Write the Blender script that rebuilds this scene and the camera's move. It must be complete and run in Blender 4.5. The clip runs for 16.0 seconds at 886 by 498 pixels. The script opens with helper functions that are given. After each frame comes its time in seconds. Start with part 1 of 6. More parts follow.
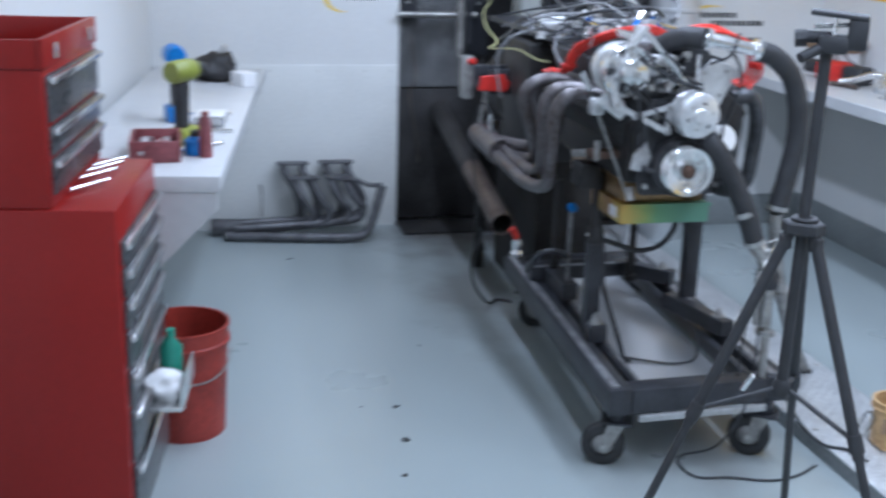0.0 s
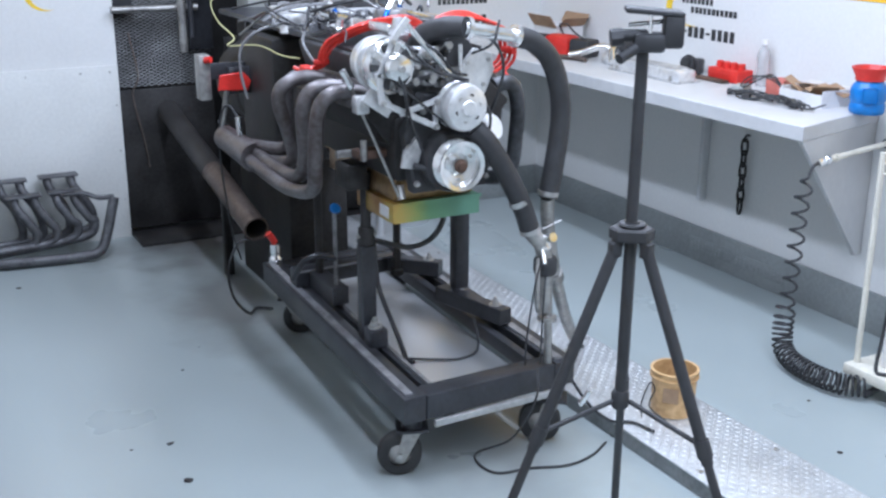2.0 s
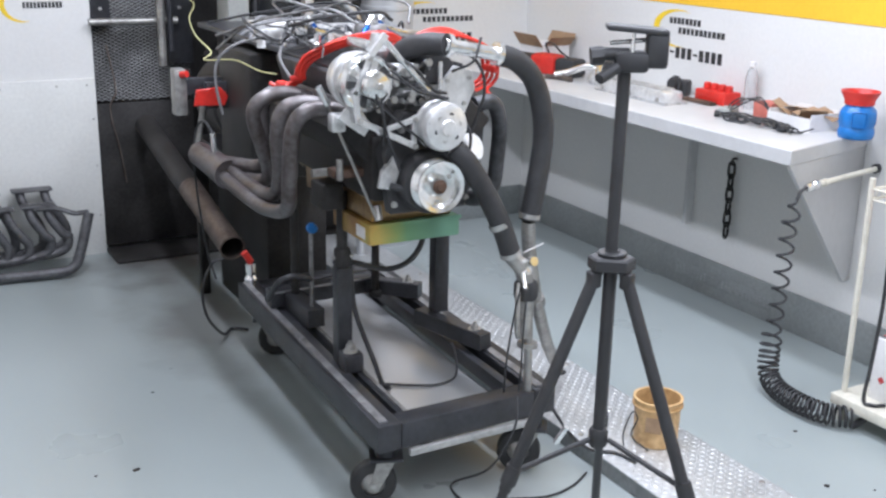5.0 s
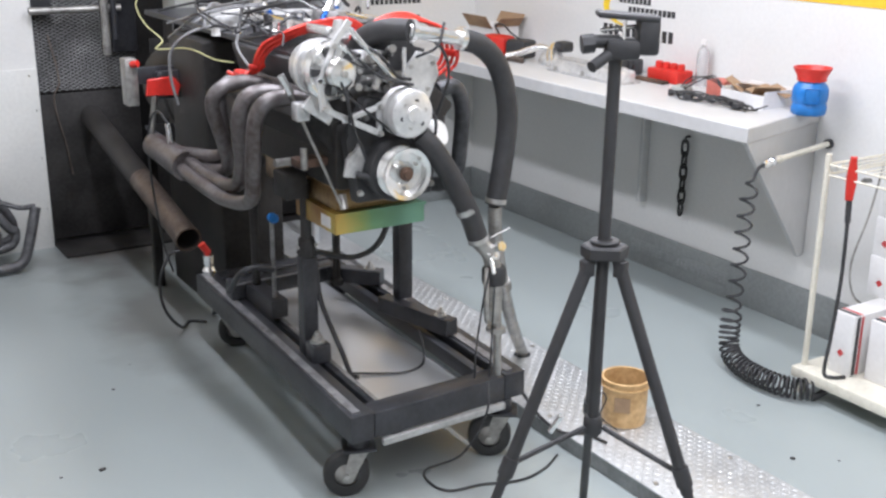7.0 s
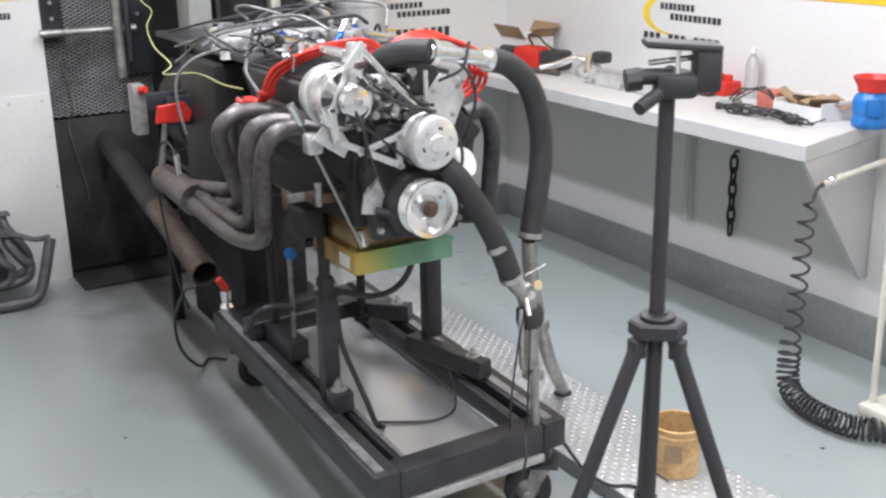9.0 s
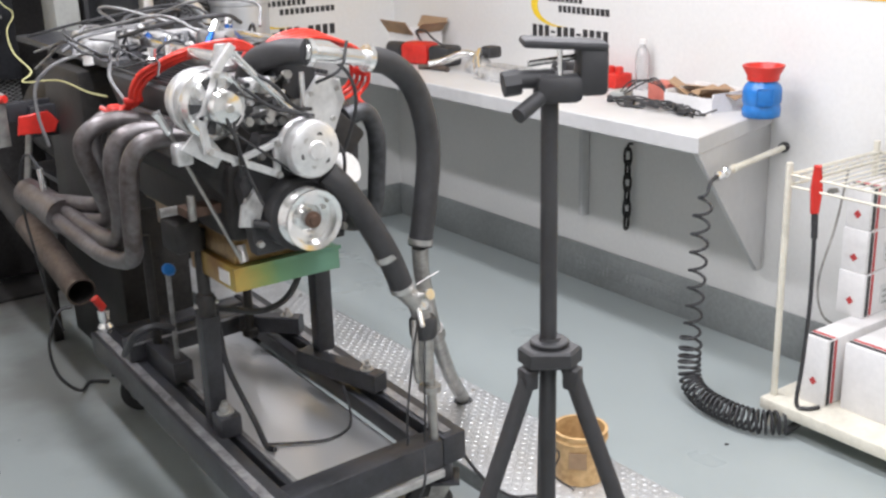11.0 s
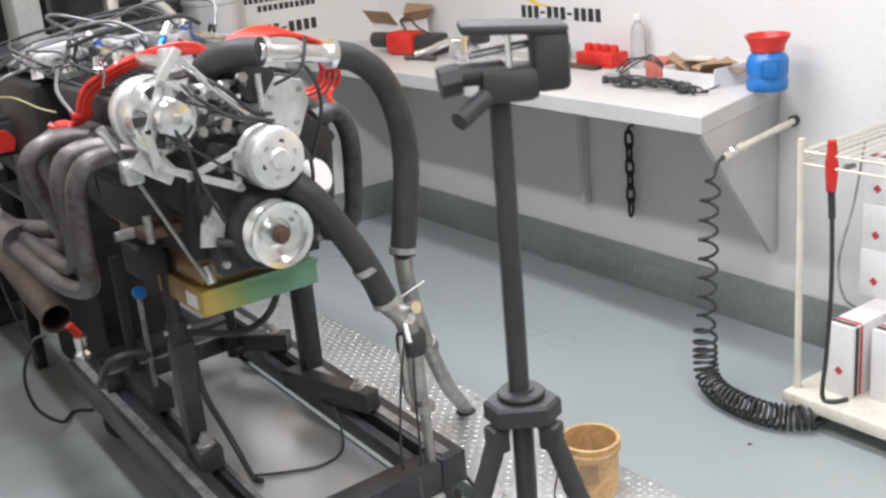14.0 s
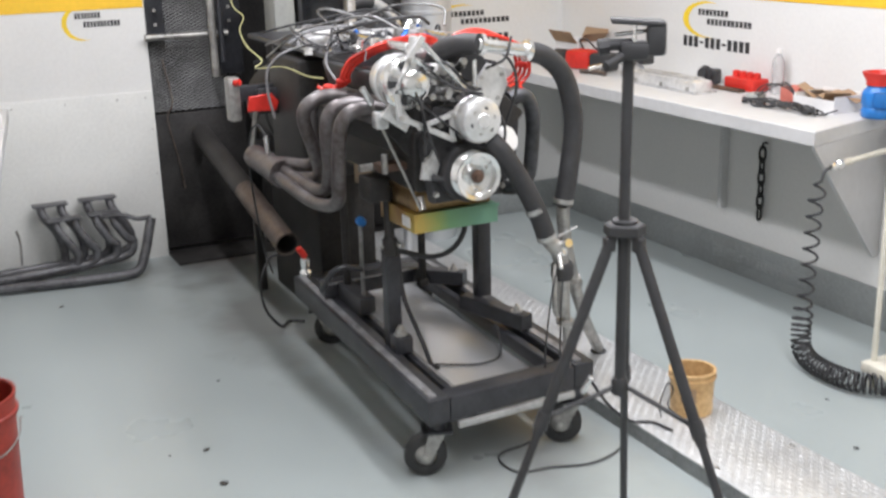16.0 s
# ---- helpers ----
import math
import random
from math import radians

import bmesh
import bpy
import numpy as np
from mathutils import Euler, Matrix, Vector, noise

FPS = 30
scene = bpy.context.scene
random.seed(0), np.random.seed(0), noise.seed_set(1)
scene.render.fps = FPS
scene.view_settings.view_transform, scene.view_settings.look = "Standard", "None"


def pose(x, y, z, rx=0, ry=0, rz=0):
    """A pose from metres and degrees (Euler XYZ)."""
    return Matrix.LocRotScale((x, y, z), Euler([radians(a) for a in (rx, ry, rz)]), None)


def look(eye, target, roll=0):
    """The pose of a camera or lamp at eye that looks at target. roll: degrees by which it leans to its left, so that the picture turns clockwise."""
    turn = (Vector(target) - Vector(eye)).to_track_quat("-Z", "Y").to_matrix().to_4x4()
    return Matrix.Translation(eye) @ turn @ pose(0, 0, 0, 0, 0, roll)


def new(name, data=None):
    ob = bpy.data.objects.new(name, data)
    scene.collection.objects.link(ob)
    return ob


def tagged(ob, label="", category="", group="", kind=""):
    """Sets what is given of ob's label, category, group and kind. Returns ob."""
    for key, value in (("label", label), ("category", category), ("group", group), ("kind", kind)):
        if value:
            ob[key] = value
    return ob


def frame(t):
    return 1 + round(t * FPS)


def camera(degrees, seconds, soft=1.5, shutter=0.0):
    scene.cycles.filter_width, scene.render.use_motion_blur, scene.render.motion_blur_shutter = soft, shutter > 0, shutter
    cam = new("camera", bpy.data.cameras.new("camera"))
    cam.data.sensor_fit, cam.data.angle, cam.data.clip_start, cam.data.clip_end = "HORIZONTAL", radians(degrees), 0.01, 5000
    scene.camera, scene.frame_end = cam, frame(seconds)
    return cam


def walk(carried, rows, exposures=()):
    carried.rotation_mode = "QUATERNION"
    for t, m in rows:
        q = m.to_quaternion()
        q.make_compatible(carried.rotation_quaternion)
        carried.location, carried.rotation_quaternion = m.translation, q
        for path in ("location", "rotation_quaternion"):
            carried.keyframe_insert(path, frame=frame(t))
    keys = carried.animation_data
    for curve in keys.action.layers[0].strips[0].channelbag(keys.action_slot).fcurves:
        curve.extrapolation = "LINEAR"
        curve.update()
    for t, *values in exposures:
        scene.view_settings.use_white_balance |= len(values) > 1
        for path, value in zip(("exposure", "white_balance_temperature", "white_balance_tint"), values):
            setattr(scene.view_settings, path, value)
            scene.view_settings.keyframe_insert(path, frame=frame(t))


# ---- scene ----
cam = camera(44.0, 16.0, soft=2.5, shutter=0.8)
PATH = [
    (0, look((-1.188, -2.818, 1.628), (-0.7531, -0.9534, 1.0495), 1.74)),
    (0.5, look((-1.277, -2.677, 1.644), (-0.6077, -0.8853, 1.0604), 1.93)),
    (1, look((-1.321, -2.582, 1.667), (-0.4796, -0.8710, 1.0631), 2.58)),
    (1.5, look((-1.303, -2.566, 1.672), (-0.4374, -0.8697, 1.0619), 1.09)),
    (2, look((-1.266, -2.567, 1.662), (-0.3628, -0.8908, 1.0514), 0.27)),
    (2.5, look((-1.269, -2.566, 1.662), (-0.3549, -0.8883, 1.0715), 1.08)),
    (3, look((-1.272, -2.566, 1.660), (-0.3629, -0.8857, 1.0684), 1.84)),
    (3.5, look((-1.217, -2.566, 1.661), (-0.2799, -0.8961, 1.0850), 2.23)),
    (3.7, look((-1.191, -2.547, 1.638), (-0.2496, -0.8736, 1.0760), 2.36)),
    (5.8, look((-1.197, -2.487, 1.656), (-0.2529, -0.8311, 1.0512), -0.11)),
    (6, look((-1.193, -2.481, 1.657), (-0.2331, -0.8362, 1.0466), -0.19)),
    (6.5, look((-1.222, -2.435, 1.655), (-0.2254, -0.8161, 1.0325), 0.69)),
    (7, look((-1.252, -2.432, 1.659), (-0.2344, -0.8233, 1.0465), 0.54)),
    (7.5, look((-1.252, -2.366, 1.639), (-0.2222, -0.7679, 1.0191), 1.71)),
    (7.8, look((-1.184, -2.333, 1.648), (-0.2053, -0.7033, 1.0245), 0.36)),
    (8, look((-1.159, -2.306, 1.662), (-0.1854, -0.6731, 1.0402), 0.14)),
    (8.2, look((-1.113, -2.292, 1.671), (-0.1703, -0.6367, 1.0624), -0.68)),
    (10.3, look((-1.026, -2.055, 1.647), (-0.0003, -0.4595, 1.0110), -3.29)),
    (10.5, look((-0.996, -2.073, 1.650), (0.0526, -0.4947, 1.0094), -3.26)),
    (11, look((-0.959, -2.091, 1.652), (0.1441, -0.5410, 1.0340), -1.76)),
    (11.4, look((-0.945, -2.102, 1.650), (0.1243, -0.5197, 1.0579), -2.38)),
    (11.5, look((-0.937, -2.101, 1.653), (0.1223, -0.5105, 1.0635), -2.55)),
    (12, look((-0.882, -2.061, 1.636), (0.1476, -0.4488, 1.0521), -3.73)),
    (12.5, look((-0.782, -1.954, 1.631), (0.3032, -0.3931, 1.0093), -4.55)),
    (12.7, look((-0.712, -1.945, 1.625), (0.381, -0.408, 0.975), -6.50)),
    (13, look((-0.629, -1.917, 1.602), (0.4048, -0.3354, 0.9455), -4.80)),
    (13.2, look((-0.589, -1.908, 1.601), (0.3834, -0.2834, 0.9568), -3.05)),
    (13.5, look((-0.624, -1.903, 1.610), (0.3361, -0.2678, 0.9745), -4.16)),
    (13.8, look((-0.718, -1.923, 1.607), (0.3372, -0.3469, 0.9740), -5.59)),
    (14, look((-0.767, -1.945, 1.621), (0.3098, -0.3846, 0.9827), -5.36)),
    (14.5, look((-0.903, -2.051, 1.640), (0.1746, -0.4706, 1.0545), -2.53)),
    (15, look((-1.043, -2.283, 1.644), (-0.1239, -0.6041, 1.0642), -2.46)),
    (15.2, look((-1.086, -2.342, 1.647), (-0.1914, -0.6450, 1.0813), -1.81)),
    (15.5, look((-1.170, -2.466, 1.654), (-0.2939, -0.7564, 1.0978), -1.84)),
    (15.6, look((-1.196, -2.522, 1.645), (-0.3321, -0.8051, 1.0938), -1.85)),
    (16, look((-1.282, -2.715, 1.667), (-0.4346, -0.9965, 1.0915), -1.56)),
]
EXPOSURES = [
    (0.0, -0.25, 5200, 16), (0.6, -0.09, 5250, 17), (1.5, 0.02, 5380, 17), (3.5, 0.09, 5600, 17), (5.8, 0.12, 6150, 19),
    (8.2, 0.12, 6300, 19), (10.3, 0.13, 6480, 19), (13.0, 0.04, 6530, 19), (16.0, 0.08, 6550, 18),
]
walk(cam, PATH, EXPOSURES)

# ---- light: closed room with ceiling fluorescents ----
world = bpy.data.worlds.new("world")
scene.world = world
world.use_nodes = True
world.node_tree.nodes["Background"].inputs[0].default_value = (0.6, 0.7, 0.8, 1)
world.node_tree.nodes["Background"].inputs[1].default_value = 0.02


def area_lamp(name, m, sx, sy, watts, colour):
    data = bpy.data.lights.new(name, "AREA")
    data.shape, data.size, data.size_y, data.energy, data.color = "RECTANGLE", sx, sy, watts, colour
    ob = new(name, data)
    ob.matrix_world = m
    return ob


COOL = (0.93, 0.98, 1.0)
area_lamp("ceiling_tube_light", pose(-0.27, -2.6, 2.74), 0.14, 2.4, 56, COOL)
area_lamp("ceiling_tube_light", pose(-0.27, 0.9, 2.74), 0.14, 2.4, 50, COOL)
area_lamp("ceiling_tube_light", pose(0.87, 0.0, 2.74), 0.14, 3.0, 70, COOL)

# ---- materials ----


def material(name, colour, rough=0.5, metal=0.0, vary=0.12, scale=6.0, grain=60.0, bump=0.15, tint=None, coat=0.0, stretch=(1, 1, 1), spec=0.5):
    """Principled surface with wide stains and fine grain in object space."""
    m = bpy.data.materials.new(name)
    m.use_nodes = True
    n, l = m.node_tree.nodes, m.node_tree.links
    b = n["Principled BSDF"]
    b.inputs["Metallic"].default_value = metal
    b.inputs["Coat Weight"].default_value = coat
    b.inputs["Specular IOR Level"].default_value = spec
    tc = n.new("ShaderNodeTexCoord")
    mp = n.new("ShaderNodeMapping")
    mp.inputs["Scale"].default_value = stretch
    l.new(tc.outputs["Object"], mp.inputs["Vector"])
    big, fine = n.new("ShaderNodeTexNoise"), n.new("ShaderNodeTexNoise")
    big.inputs["Scale"].default_value, big.inputs["Detail"].default_value = scale, 5
    fine.inputs["Scale"].default_value, fine.inputs["Detail"].default_value = grain, 4
    for t in (big, fine):
        l.new(mp.outputs[0], t.inputs["Vector"])
    mix = n.new("ShaderNodeMix")
    mix.data_type = "FLOAT"
    mix.inputs["Factor"].default_value = 0.4
    l.new(big.outputs["Fac"], mix.inputs["A"])
    l.new(fine.outputs["Fac"], mix.inputs["B"])
    ramp = n.new("ShaderNodeValToRGB")
    dark = tint or tuple(c * (1 - 2.2 * vary) for c in colour)
    light = tuple(min(1, c * (1 + vary)) for c in colour)
    ramp.color_ramp.elements[0].position, ramp.color_ramp.elements[0].color = 0.32, (*dark, 1)
    ramp.color_ramp.elements[1].position, ramp.color_ramp.elements[1].color = 0.62, (*light, 1)
    l.new(mix.outputs["Result"], ramp.inputs["Fac"])
    l.new(ramp.outputs["Color"], b.inputs["Base Color"])
    rr = n.new("ShaderNodeMapRange")
    rr.inputs["To Min"].default_value, rr.inputs["To Max"].default_value = max(0.03, rough - 0.1), min(1, rough + 0.1)
    l.new(fine.outputs["Fac"], rr.inputs["Value"])
    l.new(rr.outputs[0], b.inputs["Roughness"])
    if bump:
        bp = n.new("ShaderNodeBump")
        bp.inputs["Strength"].default_value, bp.inputs["Distance"].default_value = bump, 0.004
        l.new(fine.outputs["Fac"], bp.inputs["Height"])
        l.new(bp.outputs[0], b.inputs["Normal"])
    return m


WALL_WHITE = material("white_wall_paint", (0.70, 0.695, 0.675), 0.5, vary=0.03, scale=1.5, bump=0.08)
PANEL_WHITE = material("white_panel_board", (0.69, 0.69, 0.66), 0.4, vary=0.05, scale=2.2, bump=0.05)
COVE_GREY = material("grey_skirting_paint", (0.25, 0.265, 0.26), 0.5, vary=0.12, scale=3)
YELLOW = material("yellow_stripe_paint", (0.86, 0.52, 0.035), 0.45, vary=0.05, scale=2)
FLOOR_GREY = material("grey_epoxy_floor", (0.345, 0.385, 0.38), 0.3, vary=0.03, scale=0.8, grain=1.7, bump=0.0)


def add_smudges(m, scale, stretch, lo, hi, depth):
    """Dark scuffs with a shape of their own over a painted floor."""
    n, l = m.node_tree.nodes, m.node_tree.links
    b = n["Principled BSDF"]
    src = b.inputs["Base Color"].links[0].from_socket
    tc, mp, t, r, mx = n.new("ShaderNodeTexCoord"), n.new("ShaderNodeMapping"), n.new("ShaderNodeTexNoise"), n.new("ShaderNodeMapRange"), n.new("ShaderNodeMix")
    mp.inputs["Scale"].default_value = stretch
    t.inputs["Scale"].default_value, t.inputs["Detail"].default_value, t.inputs["Roughness"].default_value = scale, 3, 0.5
    r.inputs["From Min"].default_value, r.inputs["From Max"].default_value = lo, hi
    r.inputs["To Max"].default_value = depth
    mx.data_type = "RGBA"
    mx.inputs["B"].default_value = (0.09, 0.085, 0.08, 1)
    l.new(tc.outputs["Object"], mp.inputs["Vector"])
    l.new(mp.outputs[0], t.inputs["Vector"])
    l.new(t.outputs["Fac"], r.inputs["Value"])
    l.new(r.outputs[0], mx.inputs["Factor"])
    l.new(src, mx.inputs["A"])
    l.new(mx.outputs["Result"], b.inputs["Base Color"])




def add_floor_patch(m, centre, radius, depth, colour):
    """A ragged dark patch round one place of the floor."""
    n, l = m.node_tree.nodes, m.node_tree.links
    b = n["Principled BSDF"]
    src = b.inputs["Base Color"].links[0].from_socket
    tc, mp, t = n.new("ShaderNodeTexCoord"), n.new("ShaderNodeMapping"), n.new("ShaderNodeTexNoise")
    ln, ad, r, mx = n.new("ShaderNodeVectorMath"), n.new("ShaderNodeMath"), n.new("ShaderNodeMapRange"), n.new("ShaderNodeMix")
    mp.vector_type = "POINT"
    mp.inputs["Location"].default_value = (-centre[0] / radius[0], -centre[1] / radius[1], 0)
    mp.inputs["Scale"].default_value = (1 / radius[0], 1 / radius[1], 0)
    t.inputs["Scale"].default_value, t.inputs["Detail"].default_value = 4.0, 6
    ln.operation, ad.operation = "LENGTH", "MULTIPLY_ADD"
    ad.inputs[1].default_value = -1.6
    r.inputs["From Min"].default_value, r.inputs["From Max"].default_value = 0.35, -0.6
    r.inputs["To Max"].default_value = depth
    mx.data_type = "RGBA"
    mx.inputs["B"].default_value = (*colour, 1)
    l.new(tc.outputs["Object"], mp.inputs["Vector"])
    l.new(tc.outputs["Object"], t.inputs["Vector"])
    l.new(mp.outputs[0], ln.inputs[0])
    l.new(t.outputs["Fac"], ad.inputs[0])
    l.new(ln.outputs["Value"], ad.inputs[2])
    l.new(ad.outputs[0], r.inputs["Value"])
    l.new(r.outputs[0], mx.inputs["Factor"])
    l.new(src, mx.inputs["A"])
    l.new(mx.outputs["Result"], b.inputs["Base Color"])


add_smudges(FLOOR_GREY, 1.1, (1.0, 0.6, 1.0), 0.45, 0.95, 0.07)
# brown oily dirt round the bay sill and beside the cart
add_floor_patch(FLOOR_GREY, (0.25, 2.75), (0.62, 0.42), 0.85, (0.07, 0.052, 0.042))
add_floor_patch(FLOOR_GREY, (0.02, 1.75), (0.30, 0.75), 0.55, (0.10, 0.085, 0.07))
# darker ragged patch below the near end of the cart
add_floor_patch(FLOOR_GREY, (0.35, 0.25), (0.42, 0.5), 0.40, (0.12, 0.10, 0.085))
add_smudges(PANEL_WHITE, 3.0, (1.0, 1.0, 0.5), 0.62, 0.85, 0.25)
BENCH_WHITE = material("white_bench_laminate", (0.56, 0.56, 0.555), 0.4, vary=0.05, scale=3, grain=25, bump=0.04)
BLACK_STEEL = material("black_painted_steel", (0.034, 0.035, 0.040), 0.36, vary=0.25, scale=8, bump=0.12)
DARK_SOOT = material("sooty_dark_steel", (0.032, 0.030, 0.029), 0.55, vary=0.3, scale=5, bump=0.2, spec=0.3)
RAIL_WORN = material("worn_rail_edge", (0.34, 0.34, 0.35), 0.45, 0.6, vary=0.25, scale=14)
TRAY_STEEL = material("galvanised_tray", (0.66, 0.67, 0.68), 0.32, 0.7, vary=0.015, scale=2, grain=4, bump=0.0)
PLATE_STEEL = material("diamond_plate_steel", (0.60, 0.61, 0.61), 0.38, 0.5, vary=0.14, scale=4)
PLATE_SIDE = material("grey_plate_side", (0.24, 0.25, 0.25), 0.5, 0.3, vary=0.2)
CHROME = material("polished_aluminium", (0.90, 0.90, 0.89), 0.19, 0.92, vary=0.08, scale=20, bump=0.05)
ALLOY = material("machined_aluminium", (0.80, 0.80, 0.795), 0.32, 0.6, vary=0.10, scale=18, bump=0.08)
CAST = material("cast_aluminium", (0.62, 0.62, 0.615), 0.4, 0.6, vary=0.2, scale=24, bump=0.25)
GREY_METAL = material("grey_steel_pipe", (0.38, 0.37, 0.35), 0.42, 0.7, vary=0.2, scale=16)
HOSE_GREY = material("grey_rubber_hose", (0.20, 0.20, 0.205), 0.5, vary=0.15, scale=14)
CAST_DARK = material("oily_cast_aluminium", (0.26, 0.26, 0.26), 0.45, 0.6, vary=0.25, scale=22, bump=0.25)
HEADER_GREY = material("heat_grey_header_tube", (0.15, 0.14, 0.142), 0.42, 0.6, vary=0.25, scale=7, tint=(0.065, 0.05, 0.045))
HEADER_DARK = material("blackened_header_tube", (0.075, 0.077, 0.082), 0.5, 0.5, vary=0.3, scale=12)
PIPE_BROWN = material("rusty_exhaust_pipe", (0.15, 0.122, 0.105), 0.5, 0.65, vary=0.3, scale=9, tint=(0.07, 0.05, 0.04))
RUST = material("rusty_steel", (0.11, 0.065, 0.045), 0.75, 0.2, vary=0.35, scale=9, bump=0.4)
PLASTIC_BLACK = material("black_plastic", (0.036, 0.036, 0.038), 0.55, vary=0.15, scale=10)
RUBBER = material("black_rubber_hose", (0.034, 0.034, 0.036), 0.55, vary=0.18, scale=12, bump=0.15)
WHEEL_BLACK = material("caster_rubber", (0.03, 0.03, 0.03), 0.6, vary=0.2, scale=14)
RED_WIRE = material("red_silicone_wire", (0.62, 0.035, 0.02), 0.35, vary=0.12, scale=20)
RED_PAINT = material("red_tool_chest_paint", (0.27, 0.014, 0.010), 0.38, vary=0.05, scale=2, coat=0.1, bump=0.0, spec=0.3)
RED_BRIGHT = material("red_plastic", (0.62, 0.03, 0.02), 0.4, vary=0.1, scale=8)
BLUE_PLASTIC = material("blue_plastic", (0.015, 0.17, 0.50), 0.35, vary=0.12, scale=9)
BLUE_ANO = material("blue_anodised_fitting", (0.03, 0.14, 0.5), 0.25, 0.8, vary=0.1, scale=20)
GREEN_PLASTIC = material("green_plastic", (0.03, 0.22, 0.15), 0.4, vary=0.1)
LIME = material("lime_plastic", (0.27, 0.30, 0.05), 0.4, vary=0.1)
OCHRE = material("stained_plastic_tub", (0.62, 0.42, 0.21), 0.45, vary=0.22, scale=12, tint=(0.42, 0.24, 0.09))
CARD = material("brown_cardboard", (0.38, 0.25, 0.15), 0.8, vary=0.12, scale=12, bump=0.2)
PAPER = material("white_carton", (0.76, 0.75, 0.74), 0.55, vary=0.04, scale=8)
CREAM = material("cream_painted_steel", (0.70, 0.67, 0.57), 0.4, vary=0.08, scale=9)
INK = material("black_printed_ink", (0.03, 0.03, 0.032), 0.5, vary=0.1)
RED_INK = material("red_printed_ink", (0.55, 0.06, 0.06), 0.5, vary=0.1)
GOLD_INK = material("yellow_printed_ink", (0.84, 0.58, 0.03), 0.5, vary=0.08)
MESH_STEEL = material("dusty_mesh_steel", (0.17, 0.17, 0.17), 0.5, 0.5, vary=0.25, scale=9)
DRAWER_GREY = material("grey_drawer_front", (0.16, 0.165, 0.17), 0.3, 0.7, vary=0.2, scale=6)
BAR_STEEL = material("scuffed_steel_bar", (0.50, 0.50, 0.49), 0.4, 0.5, vary=0.15, scale=12)
FIN_EDGE = material("worn_black_fin", (0.10, 0.10, 0.105), 0.35, 0.6, vary=0.25, scale=20)
PAN_COPPER = material("brown_zinc_plating", (0.30, 0.20, 0.09), 0.32, 0.6, vary=0.3, scale=9, tint=(0.13, 0.07, 0.045))

CRATE_RED = material("dull_red_plastic", (0.24, 0.07, 0.075), 0.45, vary=0.2, scale=12)
OLD_HEADER = material("dull_grey_old_header", (0.125, 0.125, 0.13), 0.5, 0.4, vary=0.25, scale=14, tint=(0.05, 0.048, 0.05))
GREY_BOX = material("light_grey_enclosure", (0.36, 0.37, 0.35), 0.45, vary=0.08)
GLASS_DARK = material("dark_monitor_screen", (0.012, 0.013, 0.015), 0.18, vary=0.1, bump=0)
YELLOW_WIRE = material("yellow_wire", (0.55, 0.53, 0.26), 0.45, vary=0.1)
WHITE_PLASTIC = material("white_plastic", (0.78, 0.77, 0.75), 0.4, vary=0.05)
CEIL = material("white_ceiling_tile", (0.78, 0.78, 0.77), 0.8, vary=0.04)
CLEAR = material("cloudy_clear_plastic", (0.80, 0.80, 0.80), 0.15, vary=0.06, bump=0.0)
CLEAR.node_tree.nodes["Principled BSDF"].inputs["Transmission Weight"].default_value = 0.7
BOLT = material("zinc_bolt", (0.55, 0.54, 0.52), 0.35, 0.85, vary=0.12)


def zinc_material():
    """Gold-to-green chromate plating that shifts along the part."""
    m = bpy.data.materials.new("iridescent_zinc_chromate")
    m.use_nodes = True
    n, l = m.node_tree.nodes, m.node_tree.links
    b = n["Principled BSDF"]
    b.inputs["Metallic"].default_value, b.inputs["Roughness"].default_value = 0.5, 0.34
    tc, sep, t, ad, mr = n.new("ShaderNodeTexCoord"), n.new("ShaderNodeSeparateXYZ"), n.new("ShaderNodeTexNoise"), n.new("ShaderNodeMath"), n.new("ShaderNodeMapRange")
    t.inputs["Scale"].default_value, t.inputs["Detail"].default_value = 9, 3
    l.new(tc.outputs["Object"], sep.inputs[0])
    l.new(tc.outputs["Object"], t.inputs["Vector"])
    mr.inputs["From Min"].default_value, mr.inputs["From Max"].default_value = -0.14, 0.17
    l.new(sep.outputs["X"], mr.inputs["Value"])
    ad.operation = "MULTIPLY_ADD"
    ad.inputs[1].default_value = 0.5
    l.new(t.outputs["Fac"], ad.inputs[0])
    l.new(mr.outputs[0], ad.inputs[2])
    r = n.new("ShaderNodeValToRGB")
    e = r.color_ramp.elements
    e[0].position, e[0].color = 0.18, (0.30, 0.15, 0.06, 1)
    e[1].position, e[1].color = 1.0, (0.20, 0.40, 0.28, 1)
    for p, c in ((0.34, (0.55, 0.38, 0.10, 1)), (0.48, (0.30, 0.38, 0.13, 1)), (0.66, (0.20, 0.38, 0.20, 1))):
        q = r.color_ramp.elements.new(p)
        q.color = c
    l.new(ad.outputs[0], r.inputs["Fac"])
    l.new(r.outputs["Color"], b.inputs["Base Color"])
    return m


ZINC = zinc_material()

# ---- mesh helpers ----


